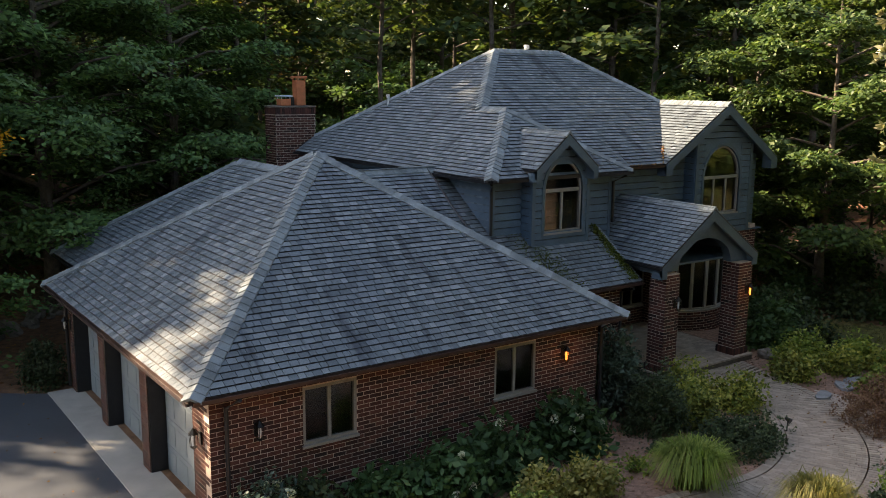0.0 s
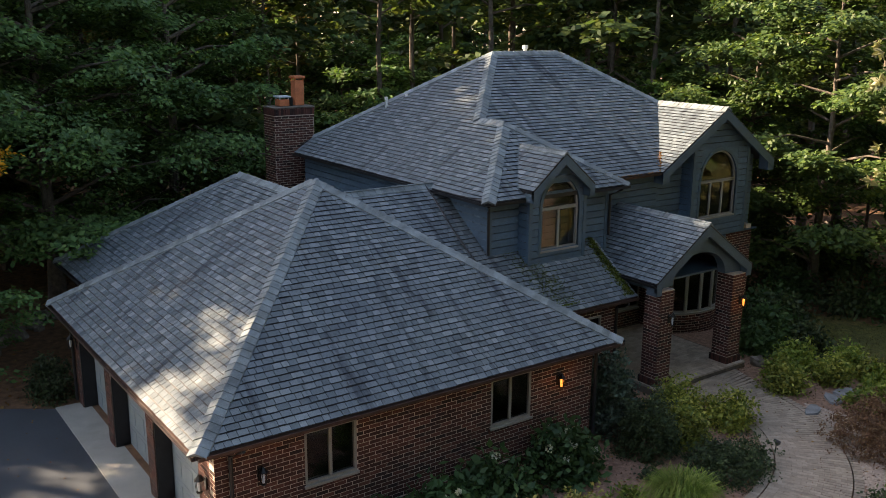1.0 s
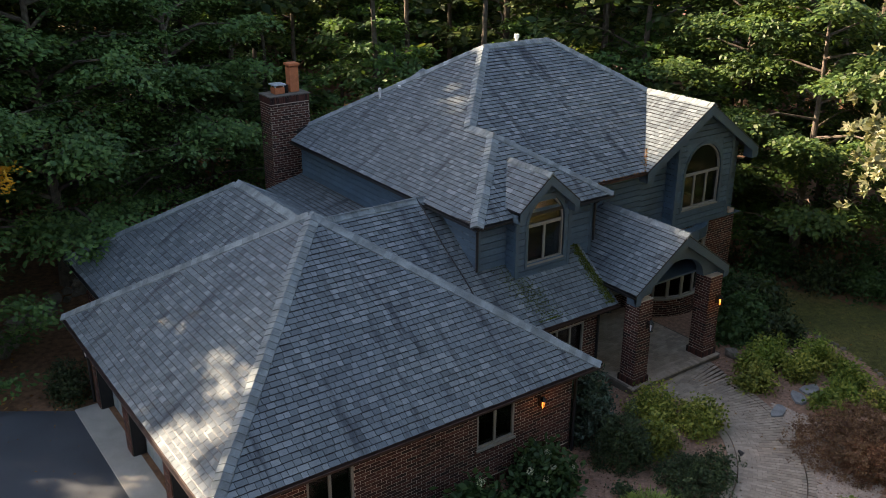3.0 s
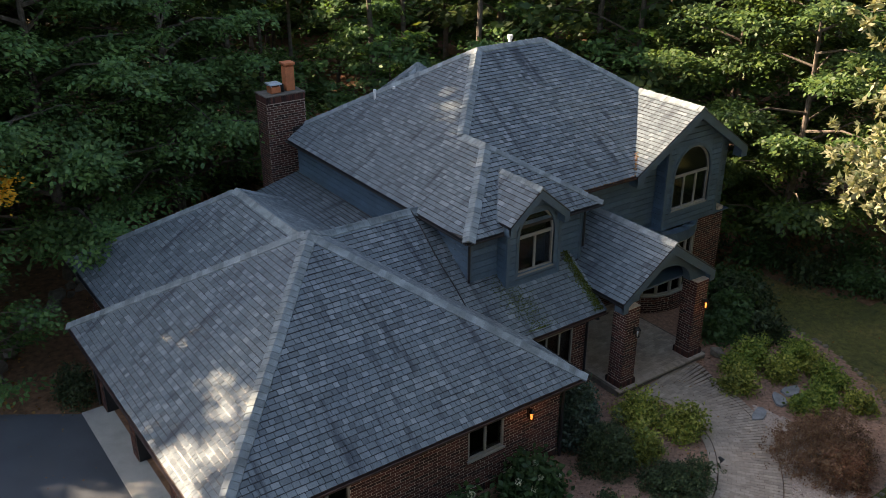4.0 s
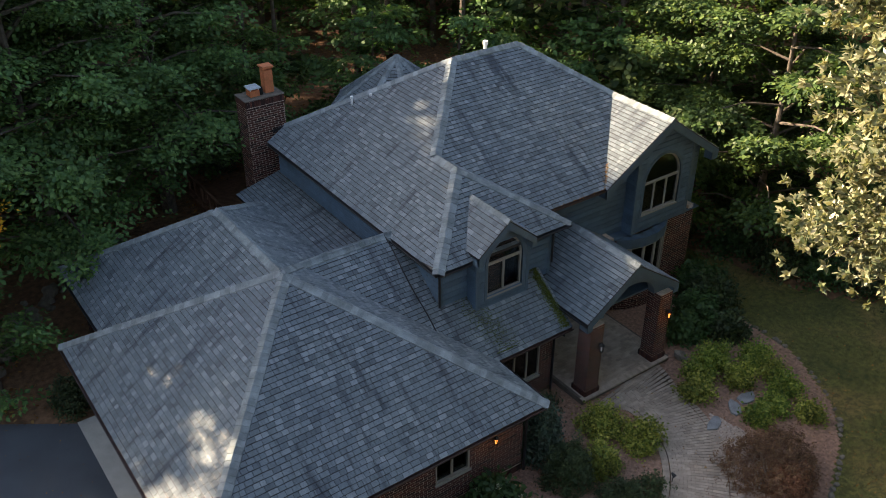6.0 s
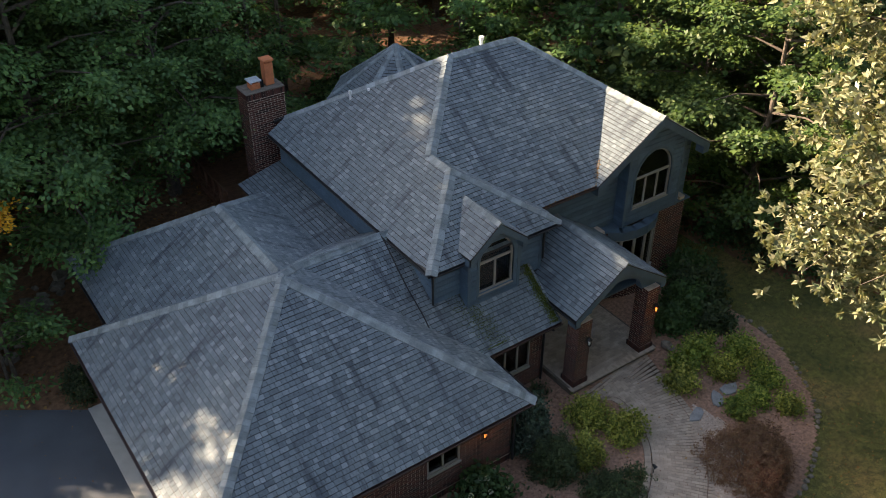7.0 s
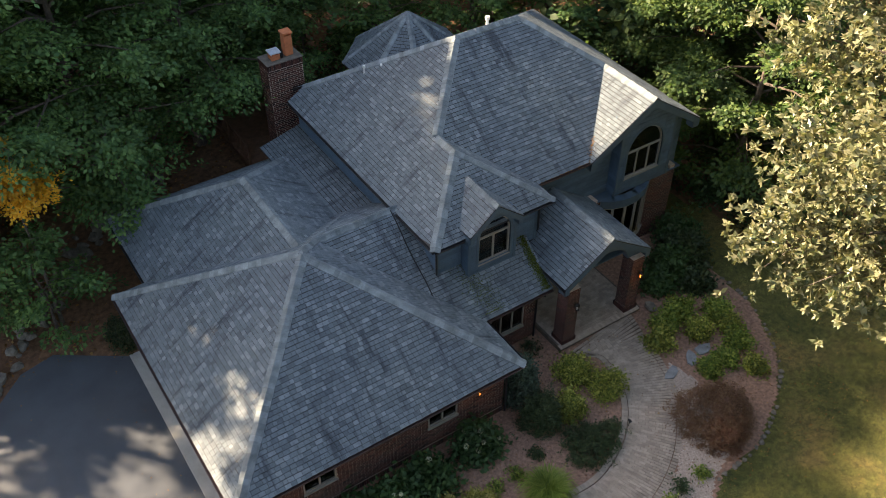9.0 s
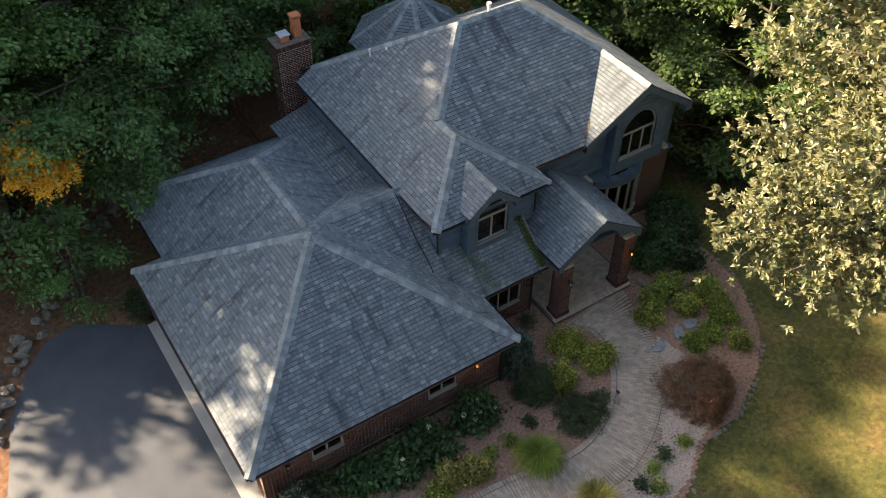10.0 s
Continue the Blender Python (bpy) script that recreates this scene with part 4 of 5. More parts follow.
def tree(seed, height, radius, first, trunk_r, material, clumps=150, per=60, leaf=0.22, lean=0.0, spread=0.55, habit=sprays, limbs=18, taper=0.72, name="tree"):
    """A tapered trunk with limbs and twigs, and a crown of leaves on the twigs. first: height of the lowest leaves."""
    rng, rnd = np.random.default_rng(seed), random.Random(seed)
    t = empty(name)
    bm = bmesh.new()
    bend = [(lean * height * (k / 5) ** 2 + rnd.uniform(-0.1, 0.1), rnd.uniform(-0.12, 0.12), height * 0.92 * k / 5) for k in range(6)]
    bend[0] = (0, 0, -0.3)
    tube(bm, bend, [trunk_r * (1.35 if k == 0 else 1 - 0.17 * k) for k in range(6)], 9)
    centres, sizes, outs = [], [], []
    for i in range(limbs):
        f = first / height + (0.9 - first / height) * (i + rnd.random()) / limbs
        k = min(4, int(f / 0.92 * 5))
        base = Vector(bend[k]).lerp(Vector(bend[k + 1]), f / 0.92 * 5 - k)
        a = i * 2.4 + rnd.uniform(-0.5, 0.5)
        rise = (f * height - first) / max(0.1, height - first)
        reach = radius * (1.0 - taper * rise ** 1.8) * rnd.uniform(0.72, 1.12)
        tip = base + Vector((math.cos(a) * reach, math.sin(a) * reach, reach * rnd.uniform(0.05, 0.45)))
        mid = base.lerp(tip, 0.5) + Vector((0, 0, 0.08 * reach))
        tube(bm, [base, mid, tip], [trunk_r * 0.34, trunk_r * 0.2, trunk_r * 0.05], 5)
        for j in range(round(clumps / limbs)):
            s = 0.3 + 0.75 * rnd.random() ** 0.7
            stem = base.lerp(tip, min(1, s))
            b = a + rnd.uniform(-1.5, 1.5) * (1.15 - 0.5 * s)
            c = stem + Vector((math.cos(b), math.sin(b), rnd.uniform(-0.25, 0.35))) * reach * rnd.uniform(0.05, 0.36)
            if j % 3 == 0:
                tube(bm, [stem, c], [trunk_r * 0.07, trunk_r * 0.02], 3)
            centres.append(tuple(c))
            outs.append((math.cos(b), math.sin(b), 0))
            sizes.append(spread * rnd.uniform(0.6, 1.35))
    part("trunk", bm, M_BARK, t)
    crown = new("crown", leaf_mesh("crown", habit(rng, np.array(centres), np.array(outs), np.array(sizes), per, leaf), material))
    crown.parent = t
    return t


# plan place, height, reach and lowest leaves of the oak over the lawn
OAK = (21.3, -8.2, 21.0, 5.6, 6.2)
TREES = {
    "forest": tree(1, 21, 4.4, 4.0, 0.24, L_DEEP, 144, 27, 0.34, spread=1.15),
    "forest2": tree(2, 18, 4.0, 2.0, 0.20, L_DEEP, 144, 27, 0.33, spread=1.1),
    "slim": tree(3, 23, 3.2, 9.0, 0.17, L_DEEP, 108, 27, 0.31, spread=1.0),
    "under": tree(4, 8, 2.8, 0.5, 0.09, L_GREEN, 144, 34, 0.18, spread=0.72),
    "turning": tree(5, 16, 3.2, 5.0, 0.16, L_WARM, 108, 34, 0.25, spread=0.9),
    "maple": tree(6, 15, 4.8, 1.8, 0.26, L_GREEN, 560, 92, 0.125, spread=0.8, limbs=35),
    "maple2": tree(7, 17, 5.0, 2.0, 0.28, L_GREEN, 595, 92, 0.125, spread=0.82, limbs=35),
    "side": tree(8, 12, 4.0, 0.8, 0.18, L_SIDE, 510, 90, 0.13, spread=0.75, limbs=30),
    "oak": tree(9, OAK[2], OAK[3], OAK[4], 0.32, L_PALE, 2100, 84, 0.108, lean=0.25, spread=0.48, habit=tufts, limbs=60, taper=0.5),
    "gold": tree(10, 8.2, 0.95, 5.7, 0.07, L_YELLOW, 126, 60, 0.085, spread=0.40),
}
LABELS = {
    "forest": ("tall green forest tree with a dark trunk", "trees of the forest"), "forest2": ("tall leafy forest tree in the woods", "trees of the forest"),
    "slim": ("tall slim tree with bare lower trunk", "trees of the forest"), "under": ("small green understorey tree at the wood's edge", "understorey trees"),
    "turning": ("forest tree turning yellow and orange", "trees of the forest"), "maple": ("large dark green maple beside the house", "maples"),
    "maple2": ("large dark green maple behind the garage", "maples"), "side": ("bright green tree beside the house", ""),
    "oak": ("large sunlit pale green oak over the lawn", ""), "gold": ("small tree with golden yellow autumn leaves", ""),
}
for key, t in TREES.items():
    tagged(t, LABELS[key][0], "tree", LABELS[key][1])
used = set()


def plant(key, x, y, turn=0.0, scale=1.0):
    m = pose(x, y, ground_z(x, y) - 0.05, 0, 0, turn) @ Matrix.Scale(scale, 4)
    if key in used:
        t = copy_thing(TREES[key], m)
    else:
        used.add(key)
        t = TREES[key]
    t.matrix_basis = m
    return t


plant("maple", 2.0, 18.6, 20, 1.0)
plant("maple2", -3.2, 17.0, 80, 1.05)
plant("maple", 6.9, 20.4, 200, 0.95)
plant("under", -1.9, 12.5, 160, 0.62)
plant("gold", -1.65, 12.8, 0, 1.0)
plant("side", 25.8, 5.4, 30, 1.0)
plant("side", 27.0, 9.5, 250, 0.95)
plant("oak", OAK[0], OAK[1], 135, 1.0)
rnd = random.Random(5)
spots = []


def lane(x, y):
    """How far a tree stands to the side of the sun's way; shadows fall along lines of equal lane."""
    return (x * -SUN.y + y * SUN.x) / -math.hypot(SUN.x, SUN.y)


for i in range(9000):
    x, y = rnd.uniform(-44, 74), rnd.uniform(-6, 72)
    d = math.hypot(x - 8, y - 4)
    if -9 < x < 23 and y < 22.5 or d < 19 or d > 80 or (20 < x < 33 and y < 10) or x < -8 and y < 8:
        continue
    q = lane(x, y)
    if q < 6.0 and x < 6:
        continue
    near = 3.0 if d < 42 else 4.4
    if any(math.hypot(x - a, y - b) < near for a, b in spots):
        continue
    spots.append((x, y))
    if len(spots) > 104:
        break
for x, y in spots:
    d, q = math.hypot(x - 8, y - 4), lane(x, y)
    key = rnd.choices(("forest", "forest2", "slim", "under", "turning"), (3, 3, 3, 3 if d < 36 else 1, 0.9))[0]
    if 15.5 < q < 28 and x < 22 and key in ("forest", "slim"):
        key = "forest2" if rnd.random() < 0.4 else "under"
    plant(key, x, y, rnd.uniform(0, 360), rnd.uniform(0.85, 1.12))
for x, y, k in ((9.5, 23.5, 0.9), (13.5, 22.5, 0.8), (17.5, 21, 0.9), (21.5, 18, 0.9), (24.5, 14, 1.0), (11, 27, 1.1), (5, 24, 1.0), (0, 24, 0.9), (-6, 15.5, 0.6), (-8.5, 15.5, 0.7),
                (27, 10, 1.0), (30, 6, 1.0), (31, 1, 0.9), (19, 25, 1.1), (25, 20, 1.1), (29, 15, 1.1), (21.7, 39.7, 1.2), (22.9, 35.8, 1.2), (26.6, 36.3, 1.2), (28.3, 33.5, 1.2), (31.7, 34.3, 1.2)):
    plant("under", x, y, x * 50, k)
# trees added up-sun only to keep direct sun off the roofs
for i, (q, s) in enumerate(((7.3, 30), (10.4, 28), (7.4, 36), (9.8, 33), (11.9, 25), (12.0, 33), (5.9, 25), (13.4, 29), (13.8, 37))):
    plant("forest" if i % 2 else "forest2", q * 0.787 - s * 0.616, q * 0.616 + s * 0.787, i * 77, 1.06 if q > 10 else 1.24)
for i, (x, y) in enumerate(((9.5, 25.5), (12.5, 24), (15, 26), (18, 23.5), (20.5, 24.5), (22.5, 21), (25, 22.5), (26.5, 17), (28.5, 19), (30, 13), (32, 16), (5.5, 26.5), (33, 9), (35, 12))):
    plant("slim", x, y, i * 67, (0.9 if lane(x, y) > 28 else 0.72) + 0.03 * (i % 7))
# more added sun blockers for the garage's western slope
for i, (q, s, k) in enumerate(((5.2, 20, 0.9), (7.0, 22, 1.0), (6.4, 25, 1.1))):
    plant("forest2", q * 0.787 - s * 0.616, q * 0.616 + s * 0.787, 462 + 77 * i, k)
# slim tree added out of view to break up sun at the garage corner
plant("slim", 2.4 * 0.787 - 17 * 0.616, 2.4 * 0.616 + 17 * 0.787, 40, 1.0)
# tall trees added so that their tops block sun from the western roof slopes
for i, (q, s, k) in enumerate(((11.8, 21, 1.22), (13.2, 23, 1.24), (14.6, 21.5, 1.2), (15.9, 23.5, 1.14), (17.2, 22.5, 1.12), (18.6, 24, 1.13), (20.0, 23, 1.1))):
    plant("forest2", q * 0.787 - s * 0.616, q * 0.616 + s * 0.787, i * 131, k)
# woods beyond, too far to tell tree from tree
rng = np.random.default_rng(70)
n = 6000
a, r = rng.uniform(radians(-30), radians(150), n), rng.uniform(50, 90, n)
c = np.stack([8 + r * np.cos(a), 4 + r * np.sin(a), rng.uniform(0.5, 27, n) * (0.75 + 0.25 * np.sin(a * 23))], 1)
# unseen woods added behind the drive and lawn close the clearing, cutting southern sky light
k = 4400
a, r = rng.uniform(radians(178), radians(332), k), rng.uniform(38, 60, k)
c = np.concatenate([c, np.stack([8 + r * np.cos(a), 4 + r * np.sin(a), rng.uniform(0.5, 23, k) * (0.85 + 0.15 * np.sin(a * 19))], 1)])
n += k
tagged(new("far_woods", leaf_mesh("far_woods", leaves(rng, c, np.full(n, 1.5), 9, 1.0), L_DEEP)), "distant dark green woods behind the house and unseen added woods opposite", "woods", kind="stuff")

# ---- paving ----


def spline(pts, step):
    """Evenly spaced points and directions along a smooth curve through plan points."""
    p = [Vector((*q, 0)) for q in pts]
    p = [2 * p[0] - p[1]] + p + [2 * p[-1] - p[-2]]
    fine = []
    for i in range(1, len(p) - 2):
        for k in range(600):
            t = k / 600
            a, b, c, d = p[i - 1], p[i], p[i + 1], p[i + 2]
            fine.append(0.5 * (2 * b + (c - a) * t + (2 * a - 5 * b + 4 * c - d) * t * t + (3 * b - a - 3 * c + d) * t ** 3))
    out, gone = [], 0.0
    for a, b in zip(fine, fine[1:]):
        gone += (b - a).length
        if gone >= step:
            gone -= step
            out.append((b, (b - a).normalized()))
    return out


CENTRE = [(14.45, 1.45), (14.55, 0.5), (14.35, -0.75), (13.65, -2.15), (12.3, -3.4), (10.5, -4.15), (8.8, -4.15), (7.0, -3.85), (5.0, -3.9), (2.5, -5.0), (0, -6.5)]
path_z = 0.046
walk_way = tagged(empty("garden_path"), "curved brick paver path with soldier-course edges", "path", kind="structure")
line = spline(CENTRE, 0.105)
verts, faces, pav = [], [], []
me_p = bpy.data.meshes.new("paver")
me_p.from_pydata([(x, y, z) for z in (-0.05, 0.0) for x, y in ((-0.097, -0.049), (0.097, -0.049), (0.097, 0.049), (-0.097, 0.049))], [],
                 [(4, 5, 6, 7), (0, 1, 5, 4), (1, 2, 6, 5), (2, 3, 7, 6), (3, 0, 4, 7)])
me_p.materials.append(M_PAVER1)
me_e = bpy.data.meshes.new("edge_paver")
me_e.from_pydata([(x, y, z) for z in (-0.05, 0.001) for x, y in ((-0.049, -0.049), (0.049, -0.049), (0.049, 0.049), (-0.049, 0.049))], [],
                 [(4, 5, 6, 7), (0, 1, 5, 4), (1, 2, 6, 5), (2, 3, 7, 6), (3, 0, 4, 7)])
me_e.materials.append(M_PAVER1)
rnd = random.Random(8)
half = []
for i, (p, d) in enumerate(line):
    side = Vector((d.y, -d.x, 0))
    w = 0.78 + 0.5 * smooth(1.2, 0.0, i * 0.105)
    half.append((p, side, w))
    count = int(2 * w / 0.2)
    pitch = 2 * w / count
    cuts = [max(-w, min(w, -w + pitch * (k - 0.5 * (i % 2)))) for k in range(count + 2)]
    for u, v in zip(cuts, cuts[1:]):
        if v - u < 0.03:
            continue
        c = p + side * (u + v) / 2
        z = ground_z(c.x, c.y) + path_z + rnd.uniform(-0.003, 0.003)
        pav.append((Matrix.Translation((c.x, c.y, z)) @ Matrix((side, d, (0, 0, 1))).transposed().to_4x4() @ Matrix.Diagonal(((v - u) / 0.202, 1, 1, 1)), me_p, c))
    for s in (-1, 1):
        c = p + side * s * (w + 0.12)
        z = ground_z(c.x, c.y) + path_z
        pav.append((Matrix.Translation((c.x, c.y, z)) @ Matrix((side, d, (0, 0, 1))).transposed().to_4x4() @ Matrix.Diagonal((1.95, 0.96, 1, 1)), me_e, c))
for yy in np.arange(1.55, 5.3, 0.105):
    off = 0.1 * (round(yy / 0.105) % 2)
    for xx in np.arange(12.75 + off, 16.2, 0.202):
        pav.append((pose(float(xx), float(yy), 0.42 + rnd.uniform(-0.002, 0.002)), me_p, Vector((99, 99, 0))))
for k, yy in enumerate(np.arange(1.55, 5.3, 0.105)):
    if round(yy / 0.105) % 2:
        for xx in (12.704, 16.228):
            pav.append((pose(xx, float(yy), 0.42), me_e, Vector((99, 99, 0))))
for xx in np.arange(12.62, 16.3, 0.103):
    pav.append((pose(float(xx), 1.43, 0.425, 0, 0, 90), me_p, Vector((99, 99, 0))))
single = 0
for m, me, c in pav:
    if single < 300 and 9.6 < c.x < 12.4 and c.y < -2.5:
        single += 1
        o = new("paver", me)
        o.parent = walk_way
        o.matrix_local = m
    else:
        k = len(verts)
        verts.extend(m @ v.co for v in me.vertices)
        faces.extend(tuple(k + q for q in f.vertices) for f in me.polygons)
raw("paver_field", verts, faces, M_PAVER, walk_way)["kind"] = "stuff"
v2 = []
for p, side, w in half:
    for s in (-1, 1):
        q = p + side * s * (w + 0.225)
        v2.append((q.x, q.y, ground_z(q.x, q.y) + path_z - 0.016))
raw("path_bedding", v2, [(2 * i, 2 * i + 1, 2 * i + 3, 2 * i + 2) for i in range(len(half) - 1)], M_JOINT, walk_way)
tagged(box("porch_floor", 12.57, 1.40, -0.1, 16.36, 5.4, 0.405, M_JOINT, bev=0.01), "raised brick-paved porch floor with a step", "porch floor", kind="structure")

# ---- stones ----


def stone(name, x, y, z, sx, sy, sz, seed, material=None):
    bm = bmesh.new()
    bmesh.ops.create_icosphere(bm, subdivisions=2, radius=1.0)
    for v in bm.verts:
        k = 0.78 + 0.5 * noise.noise(v.co * 1.1 + Vector((seed * 3.7, seed * 1.3, 0)))
        v.co = Vector((v.co.x * sx * k, v.co.y * sy * k, v.co.z * sz * k))
    ob = part(name, bm, material or M_STONE)
    ob.location = (x, y, z)
    ob.rotation_euler = (0, 0, seed * 2.1)
    return ob


rnd = random.Random(3)
n = 0
for (x0, y0), (x1, y1), rows in (((0.9, 16.6), (-2.3, 13.2), 2), ((-2.3, 13.2), (-3.6, 11.6), 2), ((-3.6, 11.6), (-5.0, 10.3), 2), ((-5.0, 10.3), (-6.4, 7.5), 2), ((4.6, 19.0), (0.9, 16.6), 2)):
    steps = int(math.hypot(x1 - x0, y1 - y0) / 0.42)
    for k in range(steps):
        for r in range(rows):
            t = (k + rnd.random() * 0.6) / steps
            s = rnd.uniform(0.12, 0.34)
            x, y = x0 + (x1 - x0) * t - r * 0.35 + rnd.uniform(-0.3, 0.3), y0 + (y1 - y0) * t + r * 0.3 + rnd.uniform(-0.25, 0.25)
            tagged(stone("boulder", x, y, ground_z(x, y) + s * 0.3 + r * 0.12, s * 1.3, s, s * 0.85, n), "rough grey field stone of a low retaining wall", "stone", "retaining wall stones")
            n += 1
EDGE = [(12.0, -6.7), (12.6, -6.0), (13.6, -5.42), (15.4, -5.22), (17.5, -4.25), (18.92, -3.02), (20.2, -0.85), (20.45, 1.5), (20.8, 4.0)]
for i, (p, d) in enumerate(spline(EDGE, 0.24)):
    s = rnd.uniform(0.06, 0.12)
    if rnd.random() < 0.4:
        continue
    tagged(stone("edging_stone", p.x + rnd.uniform(-0.05, 0.05), p.y + rnd.uniform(-0.05, 0.05), ground_z(p.x, p.y) + 0.04, s * 1.2, s, s * 0.8, i + 300), "small weathered stone edging the planting bed", "stone", "bed edging stones")
tagged(stone("boulder", 16.75, 1.2, ground_z(16.7, 1.2) + 0.15, 0.3, 0.24, 0.24, 77), "pale grey boulder beside the porch column", "stone")
for i, (x, y, a) in enumerate(((15.2, -1.5, 20), (16.25, -1.4, 60), (16.9, -1.3, 10))):
    bm = bmesh.new()
    k = [(0.34 * math.cos(b) * (1 + 0.22 * math.sin(3 * b + i)), 0.2 * math.sin(b) * (1 + 0.2 * math.cos(2 * b + i))) for b in (2 * math.pi * j / 9 for j in range(9))]
    top, low = [bm.verts.new((u, v, 0.05)) for u, v in k], [bm.verts.new((u * 1.03, v * 1.03, -0.03)) for u, v in k]
    bm.faces.new(top)
    for j in range(9):
        bm.faces.new((low[j], low[(j + 1) % 9], top[(j + 1) % 9], top[j]))
    f = tagged(part("flagstone", bm, M_FLAG), "irregular blue-grey flagstone in the mulch", "stepping stone", "flagstones")
    f.location, f.rotation_euler = (x, y, ground_z(x, y) + 0.04), (0, 0, radians(a))

# ---- shrubs ----


def shrub(name, x, y, rx, ry, h, material, seed, leaf=0.06, per=14, clumps=260, label="", group="", low=0.15, ragged=0.12, blooms=0):
    """A rounded bush: stems from the ground and small leaf clumps over an uneven dome."""
    rng = np.random.default_rng(seed)
    t = empty(name, x, y, ground_z(x, y))
    a, b = rng.uniform(0, 2 * math.pi, clumps), np.arccos(rng.uniform(-0.25, 1, clumps))
    lump = 1 + ragged * np.sin(a * 3 + seed) + ragged * rng.normal(0, 1, clumps)
    r = np.where(rng.random(clumps) < 0.75, rng.uniform(0.82, 1.0, clumps), rng.uniform(0.35, 0.8, clumps)) * lump
    c = np.stack([rx * r * np.sin(b) * np.cos(a), ry * r * np.sin(b) * np.sin(a), np.maximum(0.04, h * (low + (1 - low) * r * np.cos(b)))], 1)
    foliage = new("foliage", leaf_mesh("foliage", leaves(rng, c, np.full(clumps, leaf * 1.5), per, leaf, 0.8), material))
    foliage.parent = t
    bm = bmesh.new()
    for i in range(7):
        q = c[i * 9 % clumps]
        tube(bm, [(0.05 * math.cos(i), 0.05 * math.sin(i), -0.05), (q[0] * 0.4, q[1] * 0.4, q[2] * 0.55), (q[0] * 0.9, q[1] * 0.9, q[2] * 0.95)], [0.02, 0.013, 0.004], 5)
    part("stem", bm, M_BARK, t)
    for i in range(blooms):
        q = c[(i * 37) % clumps]
        if q[2] < h * 0.35:
            continue
        s = rng.uniform(0.055, 0.082)
        pts = rng.normal(0, 1, (60, 3))
        pts = pts / np.linalg.norm(pts, axis=1)[:, None] * s + q * (1.1, 1.1, 1.1)
        f = new("flower", leaf_mesh("flower", leaves(rng, pts, np.full(60, 0.006), 1, 0.042, 1.0, 1.1), L_BLOOM))
        f.parent = t
    return tagged(t, label, "shrub", group)


BOXY = "rounded yellow-green boxwood shrub in the mulch bed"
for i, (x, y, r, h) in enumerate(((12.25, 0.3, 0.56, 0.8), (12.8, -0.75, 0.54, 0.75), (11.2, -0.85, 0.46, 0.85))):
    shrub("boxwood", x, y, r, r * 0.95, h, L_BOX, 20 + i, 0.062, 13, 300, BOXY, "boxwoods", ragged=0.2)
shrub("yew", 10.1, -0.7, 0.64, 0.62, 1.35, L_DARK, 31, 0.042, 26, 420, "dense dark green rounded yew by the garage corner")
shrub("holly", 10.1, 0.6, 0.66, 0.62, 1.9, L_HOLLY, 32, 0.062, 20, 420, "tall blue-green holly at the garage corner")
shrub("juniper", 10.95, -2.25, 0.98, 0.72, 0.55, L_DARK, 33, 0.042, 26, 420, "low spreading dark juniper beside the path", ragged=0.18)
shrub("hydrangea", 7.75, -0.4, 0.68, 0.55, 1.05, L_HYD, 35, 0.12, 10, 260, "hydrangea with cream flower heads by the brick wall", "hydrangeas", blooms=16)
shrub("hydrangea", 5.75, -0.6, 0.75, 0.6, 0.75, L_HYD, 36, 0.13, 10, 260, "leafy hydrangea with a few cream flowers by the wall", "hydrangeas", blooms=7)
shrub("hydrangea", 4.5, -0.65, 0.78, 0.6, 0.7, L_HYD, 37, 0.13, 10, 260, "leafy hydrangea with a few cream flowers by the wall", "hydrangeas", blooms=6)
shrub("hydrangea", 3.3, -0.4, 0.6, 0.5, 0.5, L_HYD, 38, 0.13, 10, 160, "leafy hydrangea with a few cream flowers by the wall", "hydrangeas", blooms=4)
shrub("viburnum", 6.6, -2.2, 0.42, 0.38, 0.65, L_GOLD, 40, 0.07, 12, 200, "golden-green leafy shrub beside the path", "golden shrubs", ragged=0.2)
shrub("viburnum", 5.7, -1.95, 0.45, 0.4, 0.6, L_GOLD, 41, 0.07, 12, 200, "golden-green leafy shrub beside the path", "golden shrubs", ragged=0.2)
shrub("viburnum", 5.0, -2.4, 0.4, 0.4, 0.5, L_LIME, 42, 0.07, 12, 160, "light green leafy shrub beside the path", "golden shrubs", ragged=0.2)
shrub("flowering_shrub", 1.25, -0.1, 0.55, 0.45, 1.15, L_HOLLY, 43, 0.07, 12, 160, "shrub with cream flowers at the garage corner", blooms=26)
shrub("rhododendron", 2.0, 0.0, 0.45, 0.35, 0.8, L_DARK, 44, 0.09, 12, 140, "small dark green shrub against the brick wall")
MAP = "low dome of dark red laceleaf maple"
shrub("japanese_maple", 14.85, -3.7, 1.35, 1.2, 1.25, L_RED, 45, 0.036, 30, 700, MAP, ragged=0.1)
shrub("japanese_maple", 14.7, -4.5, 0.68, 0.6, 0.95, L_RUST, 46, 0.036, 26, 300, "smaller rust-red laceleaf maple beside a larger one", ragged=0.14)
GR = "bright green shrub in the mulched bed"
